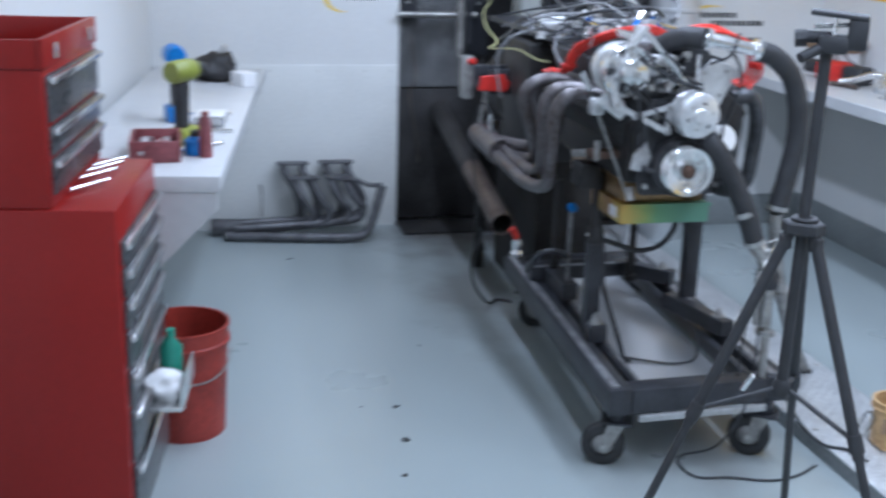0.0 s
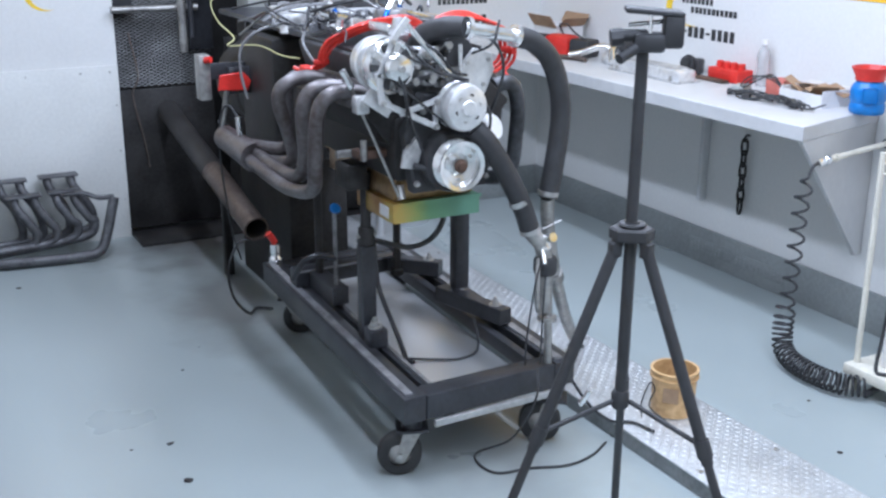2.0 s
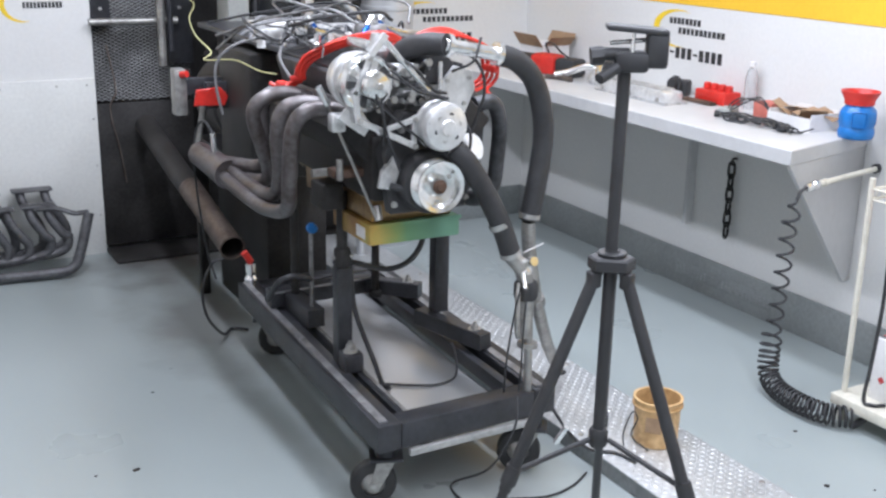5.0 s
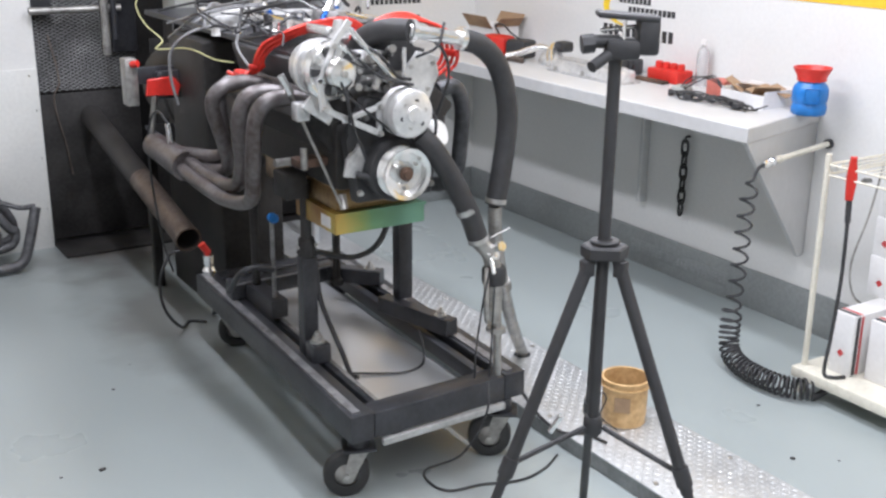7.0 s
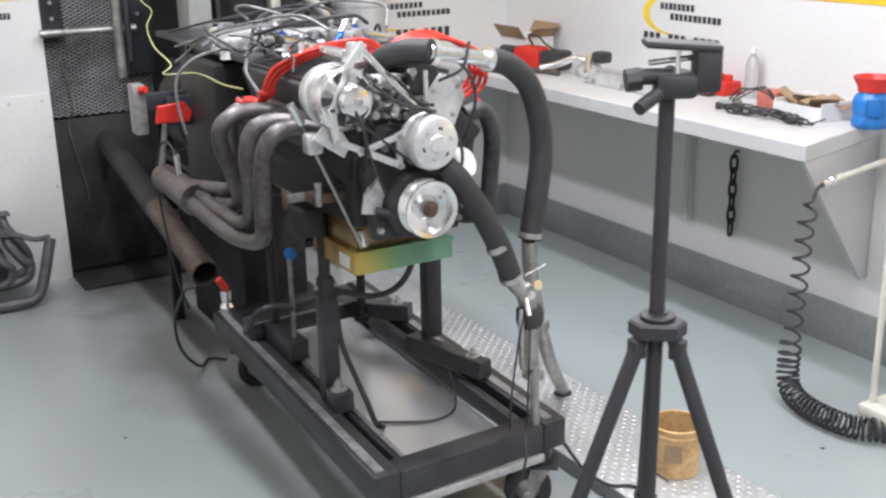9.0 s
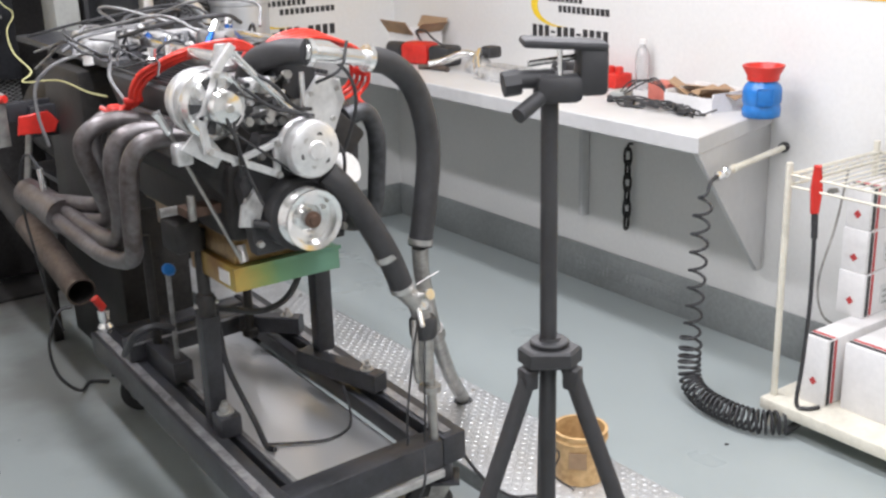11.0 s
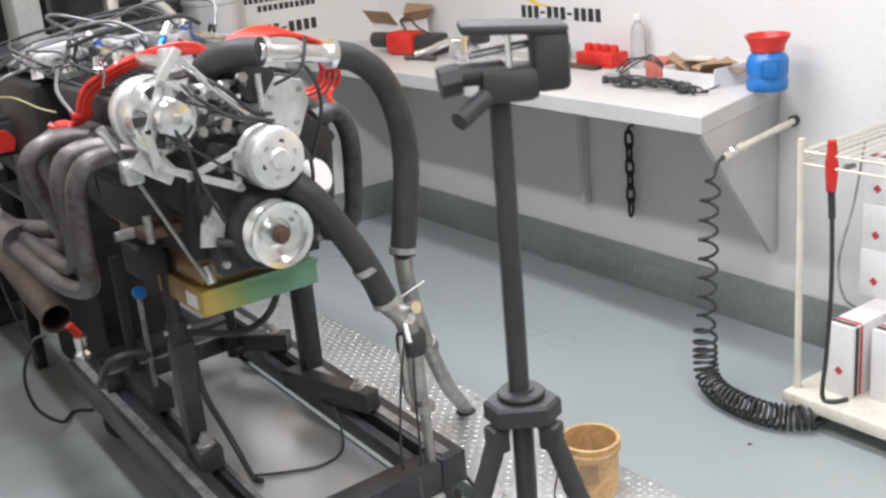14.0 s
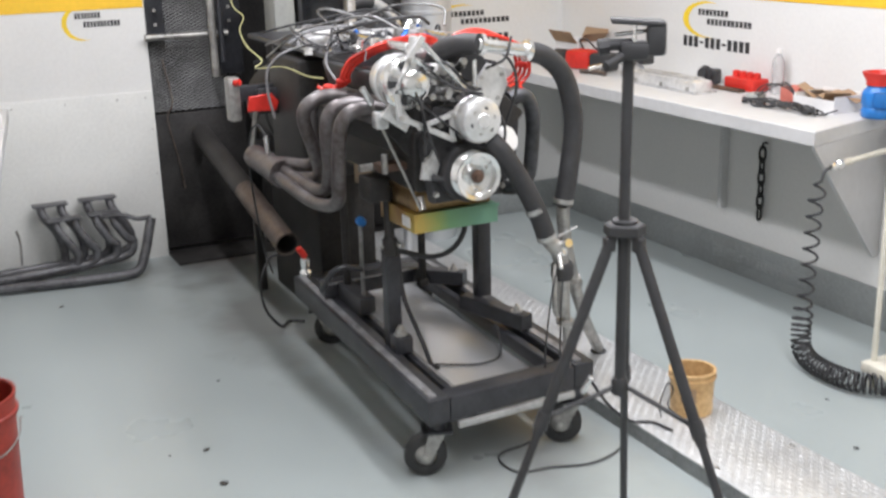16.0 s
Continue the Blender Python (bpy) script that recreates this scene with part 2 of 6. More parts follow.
def bm_box(cx, cy, cz, sx, sy, sz, bevel=0.0, m=None, bm=None):
    """A box by its centre and sizes, edges rounded."""
    out = bm or bmesh.new()
    r = bmesh.ops.create_cube(out, size=1.0)
    vs = r["verts"]
    for v in vs:
        v.co = Vector((v.co.x * sx, v.co.y * sy, v.co.z * sz))
    if bevel:
        es = list({e for v in vs for e in v.link_edges})
        g = bmesh.ops.bevel(out, geom=es, offset=bevel, segments=2, affect="EDGES", profile=0.5)
        vs = list({v for f in g["faces"] for v in f.verts} | {v for v in vs if v.is_valid})
    mm = Matrix.Translation((cx, cy, cz)) @ (m or Matrix())
    bmesh.ops.transform(out, matrix=mm, verts=vs)
    return out


def bm_span(x0, x1, y0, y1, z0, z1, bevel=0.0, bm=None):
    return bm_box((x0 + x1) / 2, (y0 + y1) / 2, (z0 + z1) / 2, x1 - x0, y1 - y0, z1 - z0, bevel, None, bm)


def smooth_path(pts, steps=6):
    """Points on a curve through all the given ones."""
    p = [Vector(q) for q in pts]
    p = [p[0] * 2 - p[1]] + p + [p[-1] * 2 - p[-2]]
    out = []
    for i in range(1, len(p) - 2):
        a, b, c, d = p[i - 1:i + 3]
        for k in range(steps):
            t = k / steps
            out.append(0.5 * ((2 * b) + (c - a) * t + (2 * a - 5 * b + 4 * c - d) * t * t + (3 * b - a - 3 * c + d) * t ** 3))
    out.append(p[-2])
    return out


def bm_tube(pts, radius, sides=12, steps=6, bm=None, hollow=False, smooth=True):
    """A tube along a curve; radius is a number or one for each path point."""
    out = bm or bmesh.new()
    path = smooth_path(pts, steps) if smooth and len(pts) > 2 else [Vector(q) for q in pts]
    rad = radius if callable(radius) else (lambda s: radius)
    up = None
    rings = []
    for i, c in enumerate(path):
        d = (path[min(i + 1, len(path) - 1)] - path[max(i - 1, 0)]).normalized()
        if up is None:
            up = d.orthogonal().normalized()
        up = (up - d * up.dot(d)).normalized()
        side = d.cross(up)
        r = rad(i / (len(path) - 1))
        rings.append([out.verts.new(c + (up * math.cos(a) + side * math.sin(a)) * r) for a in (2 * math.pi * k / sides for k in range(sides))])
    for a, b in zip(rings, rings[1:]):
        for k in range(sides):
            f = out.faces.new((a[k], a[(k + 1) % sides], b[(k + 1) % sides], b[k]))
            f.smooth = True
    if not hollow:
        out.faces.new(rings[0][::-1])
        out.faces.new(rings[-1])
    return out


def bm_lathe(profile, m=None, sides=28, bm=None, close=True):
    """Turned shape: (radius, height) pairs about z, placed by m."""
    out = bm or bmesh.new()
    rings = []
    m = m or Matrix()
    for r, h in profile:
        if r < 1e-5:
            rings.append([out.verts.new(m @ Vector((0, 0, h)))])
        else:
            rings.append([out.verts.new(m @ Vector((r * math.cos(a), r * math.sin(a), h))) for a in (2 * math.pi * k / sides for k in range(sides))])
    for a, b in zip(rings, rings[1:]):
        for k in range(sides):
            q = [a[k % len(a)], a[(k + 1) % len(a)], b[(k + 1) % len(b)], b[k % len(b)]]
            q = list(dict.fromkeys(q))
            if len(q) > 2:
                out.faces.new(q)
    return out


def bm_prism(outline, m, depth, bevel=0.0, bm=None):
    """A plate: outline of (x, y) pairs pushed out by depth along z, placed by m."""
    out = bm or bmesh.new()
    lo = [out.verts.new(m @ Vector((x, y, 0))) for x, y in outline]
    hi = [out.verts.new(m @ Vector((x, y, depth))) for x, y in outline]
    n = len(outline)
    fs = [out.faces.new(lo[::-1]), out.faces.new(hi)]
    for k in range(n):
        fs.append(out.faces.new((lo[k], lo[(k + 1) % n], hi[(k + 1) % n], hi[k])))
    if bevel:
        es = list({e for f in fs[:2] for e in f.edges})
        bmesh.ops.bevel(out, geom=es, offset=bevel, segments=1, affect="EDGES")
    return out


def along(a, b):
    """Pose whose z runs from a towards b."""
    a, b = Vector(a), Vector(b)
    return Matrix.Translation(a) @ (b - a).to_track_quat("Z", "Y").to_matrix().to_4x4()


def bm_rod(a, b, r, sides=14, bm=None, r2=None):
    d = (Vector(b) - Vector(a)).length
    r2 = r if r2 is None else r2
    return bm_lathe([(0, 0), (r, 0), (r2, d), (0, d)], along(a, b), sides, bm)


FACING = Matrix(((1, 0, 0, 0), (0, 0, 1, 0), (0, 1, 0, 0), (0, 0, 0, 1)))  # z runs into the room's depth (+y)


def front(x, y, z):
    """Pose for turned parts whose axis points out to the near side (-y)."""
    return Matrix.Translation((x, y, z)) @ Matrix.Rotation(radians(90), 4, "X")


def thing(name, base, label, category, group="", kind=""):
    ob = new(name)
    ob.empty_display_size = 0.05
    ob.location = base
    return tagged(ob, label, category, group, kind)


def origin(ob):
    p = Vector(ob.location)
    while ob.parent:
        ob = ob.parent
        p = p + Vector(ob.location)
    return p


def part(name, bm, mat, parent=None, label="", smooth_angle=40):
    """One mesh object, built in room coordinates, under a thing or a part."""
    bmesh.ops.recalc_face_normals(bm, faces=bm.faces)
    if parent:
        bmesh.ops.translate(bm, vec=-origin(parent), verts=bm.verts)
    me = bpy.data.meshes.new(name)
    for f in bm.faces:
        f.smooth = True
    for e in bm.edges:
        if len(e.link_faces) == 2 and e.calc_face_angle(0) > radians(smooth_angle):
            e.smooth = False
    bm.to_mesh(me)
    bm.free()
    me.materials.append(mat)
    ob = new(name, me)
    if parent:
        ob.parent = parent
    if label:
        tagged(ob, label)
    return ob


def structure(name, bm, mat, label, category):
    return tagged(part(name, bm, mat), label, category, kind="structure")


def strokes(name, rects, mat, parent, wall, depth=0.0015):
    """Flat printed bars on a wall: (u0, u1, z0, z1), u along the wall."""
    out = []
    for u0, u1, z0, z1 in rects:
        bm = bmesh.new()
        if wall[0] == "x":
            bm_span(wall[1] - depth, wall[1], min(u0, u1), max(u0, u1), z0, z1, bm=bm)
        else:
            bm_span(u0, u1, wall[1] - depth, wall[1], z0, z1, bm=bm)
        out.append(part(name, bm, mat, parent))
    return out


def crescent(wall, uc, zc, rx, rz, sign):
    """The bold curved swoosh of a sign."""
    bm = bmesh.new()
    outer, inner = [], []
    for k in range(25):
        a = radians(60 + 230 * k / 24)
        w = math.sin(math.pi * k / 24) * 0.24
        outer.append((rx * math.cos(a), rz * math.sin(a)))
        inner.append((rx * (1 - w) * math.cos(a) + 0.01 * rx, rz * (1 - w) * math.sin(a)))
    vs = []
    for (a, b), (c, d) in zip(outer, inner):
        row = []
        for u, z in ((a, b), (c, d)):
            p = (wall[1] - 0.0015, uc + sign * u, zc + z) if wall[0] == "x" else (uc + sign * u, wall[1] - 0.0015, zc + z)
            row.append(bm.verts.new(p))
        vs.append(row)
    for r, s in zip(vs, vs[1:]):
        bm.faces.new((r[0], r[1], s[1], s[0]))
    return bm


XR, YB, YBR, ZC, YN = 2.20, 2.93, 2.72, 2.80, -5.2

# ---- structure ----
structure("floor", bm_span(-2.7, XR + 0.2, YN - 0.2, 4.2, -0.15, 0.0), FLOOR_GREY, "grey epoxy-painted workshop floor with scuffs and stains", "floor")
structure("ceiling", bm_span(-2.7, XR + 0.2, YN - 0.2, 4.2, ZC, ZC + 0.1), CEIL, "plain white workshop ceiling", "ceiling")
structure("wall_east", bm_span(XR, XR + 0.15, YN, YBR + 0.25, 0, ZC), WALL_WHITE, "white painted wall above the long bench", "wall")
structure("wall_west", bm_prism([(-1.38, 2.93), (-2.364, YN), (-2.514, YN), (-1.53, 2.93)], Matrix(), ZC), WALL_WHITE, "white painted side wall", "wall")
structure("wall_south", bm_span(-2.6, XR, YN - 0.15, YN, 0, ZC), WALL_WHITE, "plain white wall behind the viewer", "wall")
structure("wall_north_left", bm_span(-1.6, -0.12, YB, YB + 0.15, 0, ZC), WALL_WHITE, "white painted rear wall with a yellow stripe", "wall")
structure("wall_north_right", bm_span(1.42, XR, YBR, YBR + 0.15, 0, ZC), WALL_WHITE, "white painted rear wall beside the test bay", "wall")
structure("wall_bay_back", bm_span(-0.3, 1.8, 3.85, 3.95, 0, ZC), DARK_SOOT, "dark sooty back of the test bay", "wall")
structure("wall_bay_left", bm_span(-0.22, -0.12, YB + 0.15, 3.85, 0, ZC), DARK_SOOT, "dark side of the test bay", "wall")
structure("wall_bay_right", bm_span(1.42, 1.52, YBR + 0.15, 3.85, 0, ZC), DARK_SOOT, "dark side of the test bay", "wall")
structure("skirting_east", bm_span(XR - 0.012, XR - 0.0005, YN, YBR - 0.0005, 0, 0.172, 0.003), COVE_GREY, "grey painted skirting along the wall", "skirting")
structure("skirting_north", bm_span(1.425, XR - 0.0125, YBR - 0.012, YBR - 0.0005, 0, 0.172, 0.003), COVE_GREY, "grey painted skirting along the wall", "skirting")
structure("stripe_east", bm_span(XR - 0.003, XR - 0.0005, YN, YBR - 0.002, 1.29, 1.75), YELLOW, "wide yellow painted stripe on the white wall", "wall stripe")
structure("stripe_north_left", bm_span(-1.379, -0.125, YB - 0.003, YB - 0.0005, 1.29, 1.75), YELLOW, "wide yellow painted stripe on the white wall", "wall stripe")
structure("stripe_north_right", bm_span(1.425, XR - 0.004, YBR - 0.003, YBR - 0.0005, 1.29, 1.75), YELLOW, "wide yellow painted stripe on the white wall", "wall stripe")


def wall_sign(wall, uc, z0, width, sign, number):
    """Swoosh with two lines of plain bars and a row of number bars."""
    base = (wall[1] - 0.001, uc, z0) if wall[0] == "x" else (uc, wall[1] - 0.001, z0)
    ob = thing("wall_sign", base, "yellow swoosh sign with dark lettering bars on the white wall", "sign", "company signs")
    part("swoosh", crescent(wall, uc - sign * width * 0.18, z0 + 0.055, width * 0.36, 0.085, sign), GOLD_INK, ob, "yellow curved swoosh")
    rnd = random.Random(7)
    for zz, h, a, b, n in ((z0 + 0.075, 0.028, -0.30, 0.16, 8), (z0 + 0.033, 0.028, -0.16, 0.5, 11)):
        step = (b - a) * width / n
        for k in range(n):
            u0 = uc + sign * (a * width + k * step)
            u1 = u0 + sign * step * rnd.uniform(0.68, 0.8)
            strokes("letter_bar", [(min(u0, u1), max(u0, u1), zz, zz + h)], INK, ob, wall)
    if number:
        n, w = 12, width * 1.02
        for k in range(n):
            u0 = uc + sign * (-0.52 * width + k * w / n)
            u1 = u0 + sign * w / n * 0.7
            hh = 0.010 if k in (3, 7) else 0.05
            zz = z0 - 0.078 + (0.02 if k in (3, 7) else 0)
            strokes("number_bar", [(min(u0, u1), max(u0, u1), zz, zz + hh)], INK, ob, wall)
    return ob


wall_sign(("x", XR), 1.375, 1.125, 0.47, -1, True)
wall_sign(("y", YB), -0.375, 1.175, 0.27, 1, False)
wall_sign(("y", YBR), 1.62, 1.08, 0.47, 1, True)

# ---- long bench on the east wall ----
bench = thing("wall_bench", (1.92, 1.4, 0.0), "long white wall-mounted workbench on triangular gussets", "workbench")
SKEW = 0.268  # the bench end slants away from the room
part("benchtop", bm_prism([(1.648, 0.176), (XR - 0.001, 0.176 + SKEW * 0.551), (XR - 0.001, YBR - 0.002), (1.648, YBR - 0.002)], Matrix.Translation((0, 0, 0.845)), 0.055, 0.003), BENCH_WHITE, bench)


def gusset(y, skew):
    m = Matrix(((1, 0, 0, 0), (skew, 0, 1, y - 1.648 * skew), (0, 1, 0, 0), (0, 0, 0, 1)))
    return bm_prism([(1.66, 0.8445), (XR - 0.002, 0.8445), (XR - 0.002, 0.31), (2.15, 0.31), (1.66, 0.835)], m, 0.02, 0.002)


part("gusset", gusset(0.178, SKEW), BENCH_WHITE, bench)
for gy in (1.25,):
    part("batten", bm_span(XR - 0.045, XR - 0.001, gy, gy + 0.02, 0.31, 0.8445, 0.002), BENCH_WHITE, bench)

# ---- test cart ----
CART = Matrix(((1, 0.042, 0, 0), (0.035, 1, 0, 0.014), (0, 0, 1, 0), (0, 0, 0, 1)))  # the welded frame is a little out of square


def carted(bm):
    bmesh.ops.transform(bm, matrix=CART, verts=bm.verts)
    return bm


cart = thing("engine_cart", (0.3, 0.6, 0.0), "black steel engine test cart on swivel casters", "engine cart")
CL = 1.38
for x0, x1, nm in ((0.0, 0.075, "outer_rail"), (0.535, 0.61, "outer_rail")):
    part(nm, carted(bm_span(x0, x1, 0.0, CL, 0.20, 0.283, 0.004)), BLACK_STEEL, cart)
part("front_beam", carted(bm_span(0.0765, 0.5335, 0.0, 0.075, 0.20, 0.279, 0.004)), BLACK_STEEL, cart)
part("rear_beam", carted(bm_span(0.0765, 0.5335, CL - 0.08, CL, 0.20, 0.279, 0.004)), BLACK_STEEL, cart)
for x in (0.012, 0.548):
    part("slide_strip", carted(bm_span(x, x + 0.026, 0.02, CL - 0.02, 0.2835, 0.2885)), RAIL_WORN, cart, "bright worn steel strip")
for x in (0.10, 0.482):
    ch = bmesh.new()
    bm_span(x, x + 0.03, 0.0765, CL - 0.09, 0.225, 0.272, 0.002, bm=ch)
    part("inner_channel", carted(ch), BLACK_STEEL, cart)
part("channel_lip", carted(bm_span(0.116, 0.129, 0.0775, CL - 0.1, 0.2725, 0.2765)), RAIL_WORN, cart, "bright worn channel edge")
part("drip_tray", carted(bm_span(0.131, 0.481, 0.08, CL - 0.09, 0.205, 0.212)), TRAY_STEEL, cart, "dull galvanised drip tray")
# added strip that stands in for the reflection at the tray's rear edge
part("tray_sheen_lip", carted(bm_prism([(0.0, 0.2125), (0.04, 0.2125), (0.05, 0.245), (0.046, 0.246), (0.036, 0.217), (0.0, 0.216)], Matrix(((0, 0, 1, 0.132), (1, 0, 0, CL - 0.145), (0, 1, 0, 0), (0, 0, 0, 1))), 0.348)), TRAY_STEEL, cart, "upturned strip added for the bright reflection at the tray end")
part("push_bar", carted(bm_span(0.10, 0.53, -0.012, 0.004, 0.176, 0.197, 0.002)), BAR_STEEL, cart, "pale bare steel strip below the beam")
for x in (0.16, 0.52):
    part("bar_bracket", carted(bm_span(x - 0.01, x + 0.01, 0.0045, 0.03, 0.178, 0.1995)), BLACK_STEEL, cart)
# sliding cross members with clamped posts
part("cross_beam", carted(bm_span(0.02, 0.44, 1.02, 1.09, 0.2895, 0.352, 0.004)), BLACK_STEEL, cart)
part("beam_edge", carted(bm_span(0.03, 0.43, 1.018, 1.0195, 0.344, 0.352)), RAIL_WORN, cart, "bright worn beam edge")


def slanted_bar(a, b, w, z0, z1):
    """A flat bar from a to b in plan."""
    d = Vector((b[0] - a[0], b[1] - a[1], 0)).normalized() * w / 2
    q = [(a[0] - d.y, a[1] + d.x), (a[0] + d.y, a[1] - d.x), (b[0] + d.y, b[1] - d.x), (b[0] - d.y, b[1] + d.x)]
    return bm_prism(q, Matrix.Translation((0, 0, z0)), z1 - z0, 0.003)


for a, b in (((0.40, 1.13), (0.60, 0.915)), ((0.475, 0.68), (0.555, 0.365))):
    arm = part("clamp_arm", slanted_bar(a, b, 0.05, 0.2905, 0.347), BLACK_STEEL, cart)
    e = Vector((*b, 0)).lerp(Vector((*a, 0)), 0.16)
    part("clamp_washer", bm_lathe([(0, 0), (0.021, 0), (0.021, 0.004), (0, 0.004)], Matrix.Translation((e.x, e.y, 0.3472)), 16), BOLT, arm)
    part("clamp_nut", bm_lathe([(0, 0.0042), (0.013, 0.0042), (0.013, 0.016), (0.007, 0.017), (0.007, 0.028), (0, 0.028)], Matrix.Translation((e.x, e.y, 0.3472)), 6), BOLT, arm)
# near post: square tube with a smaller jack tube in it, clamped at its foot
block = part("slide_block", carted(bm_span(0.058, 0.122, 0.385, 0.455, 0.2765, 0.338, 0.008)), BLACK_STEEL, cart)
part("clamp_nut", carted(bm_lathe([(0, 0), (0.024, 0), (0.024, 0.006), (0.016, 0.007), (0.016, 0.022), (0.009, 0.023), (0.009, 0.034), (0, 0.035)], Matrix.Translation((0.088, 0.42, 0.3382)), 14)), BOLT, block)
part("post", carted(bm_span(0.063, 0.113, 0.462, 0.512, 0.2765, 0.60, 0.004)), BLACK_STEEL, cart)
part("post_collar", carted(bm_lathe([(0, 0.6002), (0.024, 0.6002), (0.026, 0.606), (0.026, 0.655), (0.022, 0.66), (0, 0.66)], Matrix.Translation((0.088, 0.487, 0)), 18)), DARK_SOOT, cart)
part("jack_tube", carted(bm_lathe([(0, 0.6602), (0.0175, 0.6602), (0.0175, 0.80), (0.024, 0.802), (0.024, 0.842), (0, 0.842)], Matrix.Translation((0.088, 0.487, 0)), 18)), DARK_SOOT, cart)
part("collar_bolt", carted(bm_rod((0.055, 0.487, 0.63), (0.125, 0.487, 0.63), 0.006, 8)), BOLT, cart)
part("post", carted(bm_span(0.472, 0.526, 0.576, 0.628, 0.3475, 0.80, 0.004)), BLACK_STEEL, cart)
# short rear posts under the bellhousing
for x, y in ((0.10, 1.0), (0.42, 1.0)):
    part("rear_post", carted(bm_lathe([(0, 0.2895), (0.026, 0.2895), (0.026, 0.31), (0.015, 0.315), (0.015, 0.70), (0, 0.70)], Matrix.Translation((x, y - 0.02, 0)), 14)), DARK_SOOT, cart)


def caster(x, y, turn):
    m = CART @ Matrix.Translation((x, y, 0)) @ Matrix.Rotation(radians(turn), 4, "Z")
    w = Matrix.Translation((0, -0.038, 0.069)) @ Matrix.Rotation(radians(90), 4, "Y")
    tyre = bm_lathe([(0.036, -0.02), (0.060, -0.021), (0.067, -0.018), (0.070, -0.010), (0.070, 0.010), (0.067, 0.018), (0.060, 0.021), (0.036, 0.02), (0.036, -0.02)], m @ w, 28)
    wheel = part("caster_wheel", tyre, WHEEL_BLACK, cart, "black rubber caster wheel")
    part("hub", bm_lathe([(0, -0.02), (0.012, -0.024), (0.037, -0.012), (0.037, 0.012), (0.012, 0.024), (0, 0.02)], m @ w, 20), GREY_METAL, wheel)
    fork = bmesh.new()
    for s in (-1, 1):
        mm = m @ Matrix(((0, 0, 1, s * 0.024 - 0.002), (1, 0, 0, -0.038), (0, 1, 0, 0.062), (0, 0, 0, 1)))
        bm_prism([(-0.015, -0.012), (0.012, -0.016), (0.020, -0.004), (0.068, 0.085), (0.012, 0.085)], mm, 0.004, bm=fork)
    axle = m @ Matrix.Translation((0, -0.038, 0.069))
    part("axle_bolt", bm_rod(axle @ Vector((-0.033, 0, 0)), axle @ Vector((0.033, 0, 0)), 0.008, 10), BOLT, wheel)
    part("caster_fork", fork, GREY_METAL, cart)
    top = bm_box(0, 0, 0, 0.085, 0.1, 0.008, 0.002)
    bmesh.ops.transform(top, matrix=m @ Matrix.Translation((0, 0.0, 0.152)), verts=top.verts)
    bm_lathe([(0, 0.146), (0.03, 0.146), (0.034, 0.152), (0.03, 0.2), (0, 0.2)], m, 16, top)
    part("caster_plate", top, BLACK_STEEL, cart)


caster(0.058, 0.072, -112)
caster(0.545, 0.030, -125)
caster(0.085, 1.30, 70)
caster(0.545, 1.26, -140)

# ---- engine ----
engine = thing("engine", (0.24, 0.5, 0.62), "V8 engine with polished accessories mounted on the test cart", "engine")
part("block", bm_span(0.09, 0.41, 0.25, 0.86, 0.862, 1.06, 0.02), DARK_SOOT, engine)
for s in (-1, 1):
    m = Matrix.Translation((0.245 + s * 0.13, 0.55, 1.06)) @ Matrix.Rotation(radians(s * 42), 4, "Y")
    b2 = bm_box(0, 0, 0, 0.16, 0.56, 0.18, 0.012)
    bmesh.ops.transform(b2, matrix=m, verts=b2.verts)
    part("cylinder_head", b2, DARK_SOOT, engine)
    mc = Matrix.Translation((0.245 + s * 0.128, 0.60, 1.178)) @ Matrix.Rotation(radians(s * 16), 4, "Y")
    b3 = bm_box(0, 0, 0, 0.128, 0.56, 0.115, 0.012)
    bmesh.ops.transform(b3, matrix=mc, verts=b3.verts)
    cover = part("valve_cover", b3, PLASTIC_BLACK, engine, "black finned valve cover")
    for k in range(9):
        fin = bm_box(-0.045 + k * 0.01125, 0, 0.0630, 0.005, 0.5, 0.011, 0.001)
        bmesh.ops.transform(fin, matrix=mc, verts=fin.verts)
        part("fin", fin, FIN_EDGE, cover, "machined fin edge")
    for k in range(5):
        cb = bm_lathe([(0, 0.014), (0.006, 0.014), (0.008, 0.0), (0, 0)], mc @ Matrix.Translation((s * 0.062, -0.25 + 0.125 * k, -0.05)) @ Matrix.Rotation(radians(s * 90), 4, "Y"), 8)
        part("cover_bolt", cb, BOLT, cover)
part("intake_manifold", bm_span(0.14, 0.36, 0.28, 0.84, 1.10, 1.24, 0.02), CAST_DARK, engine, "cast aluminium intake manifold")
plen = bmesh.new()
bm_span(0.17, 0.34, 0.45, 0.78, 1.2405, 1.275, 0.012, bm=plen)
part("throttle_plate", plen, CAST_DARK, engine)
# timing cover and front face
part("timing_cover", bm_prism([(-0.12, -0.16), (0.12, -0.16), (0.15, 0.02), (0.09, 0.13), (-0.09, 0.13), (-0.15, 0.02)], Matrix.Translation((0.245, 0.239, 1.0)) @ Matrix.Rotation(radians(90), 4, "X"), 0.05, 0.006), PLASTIC_BLACK, engine)
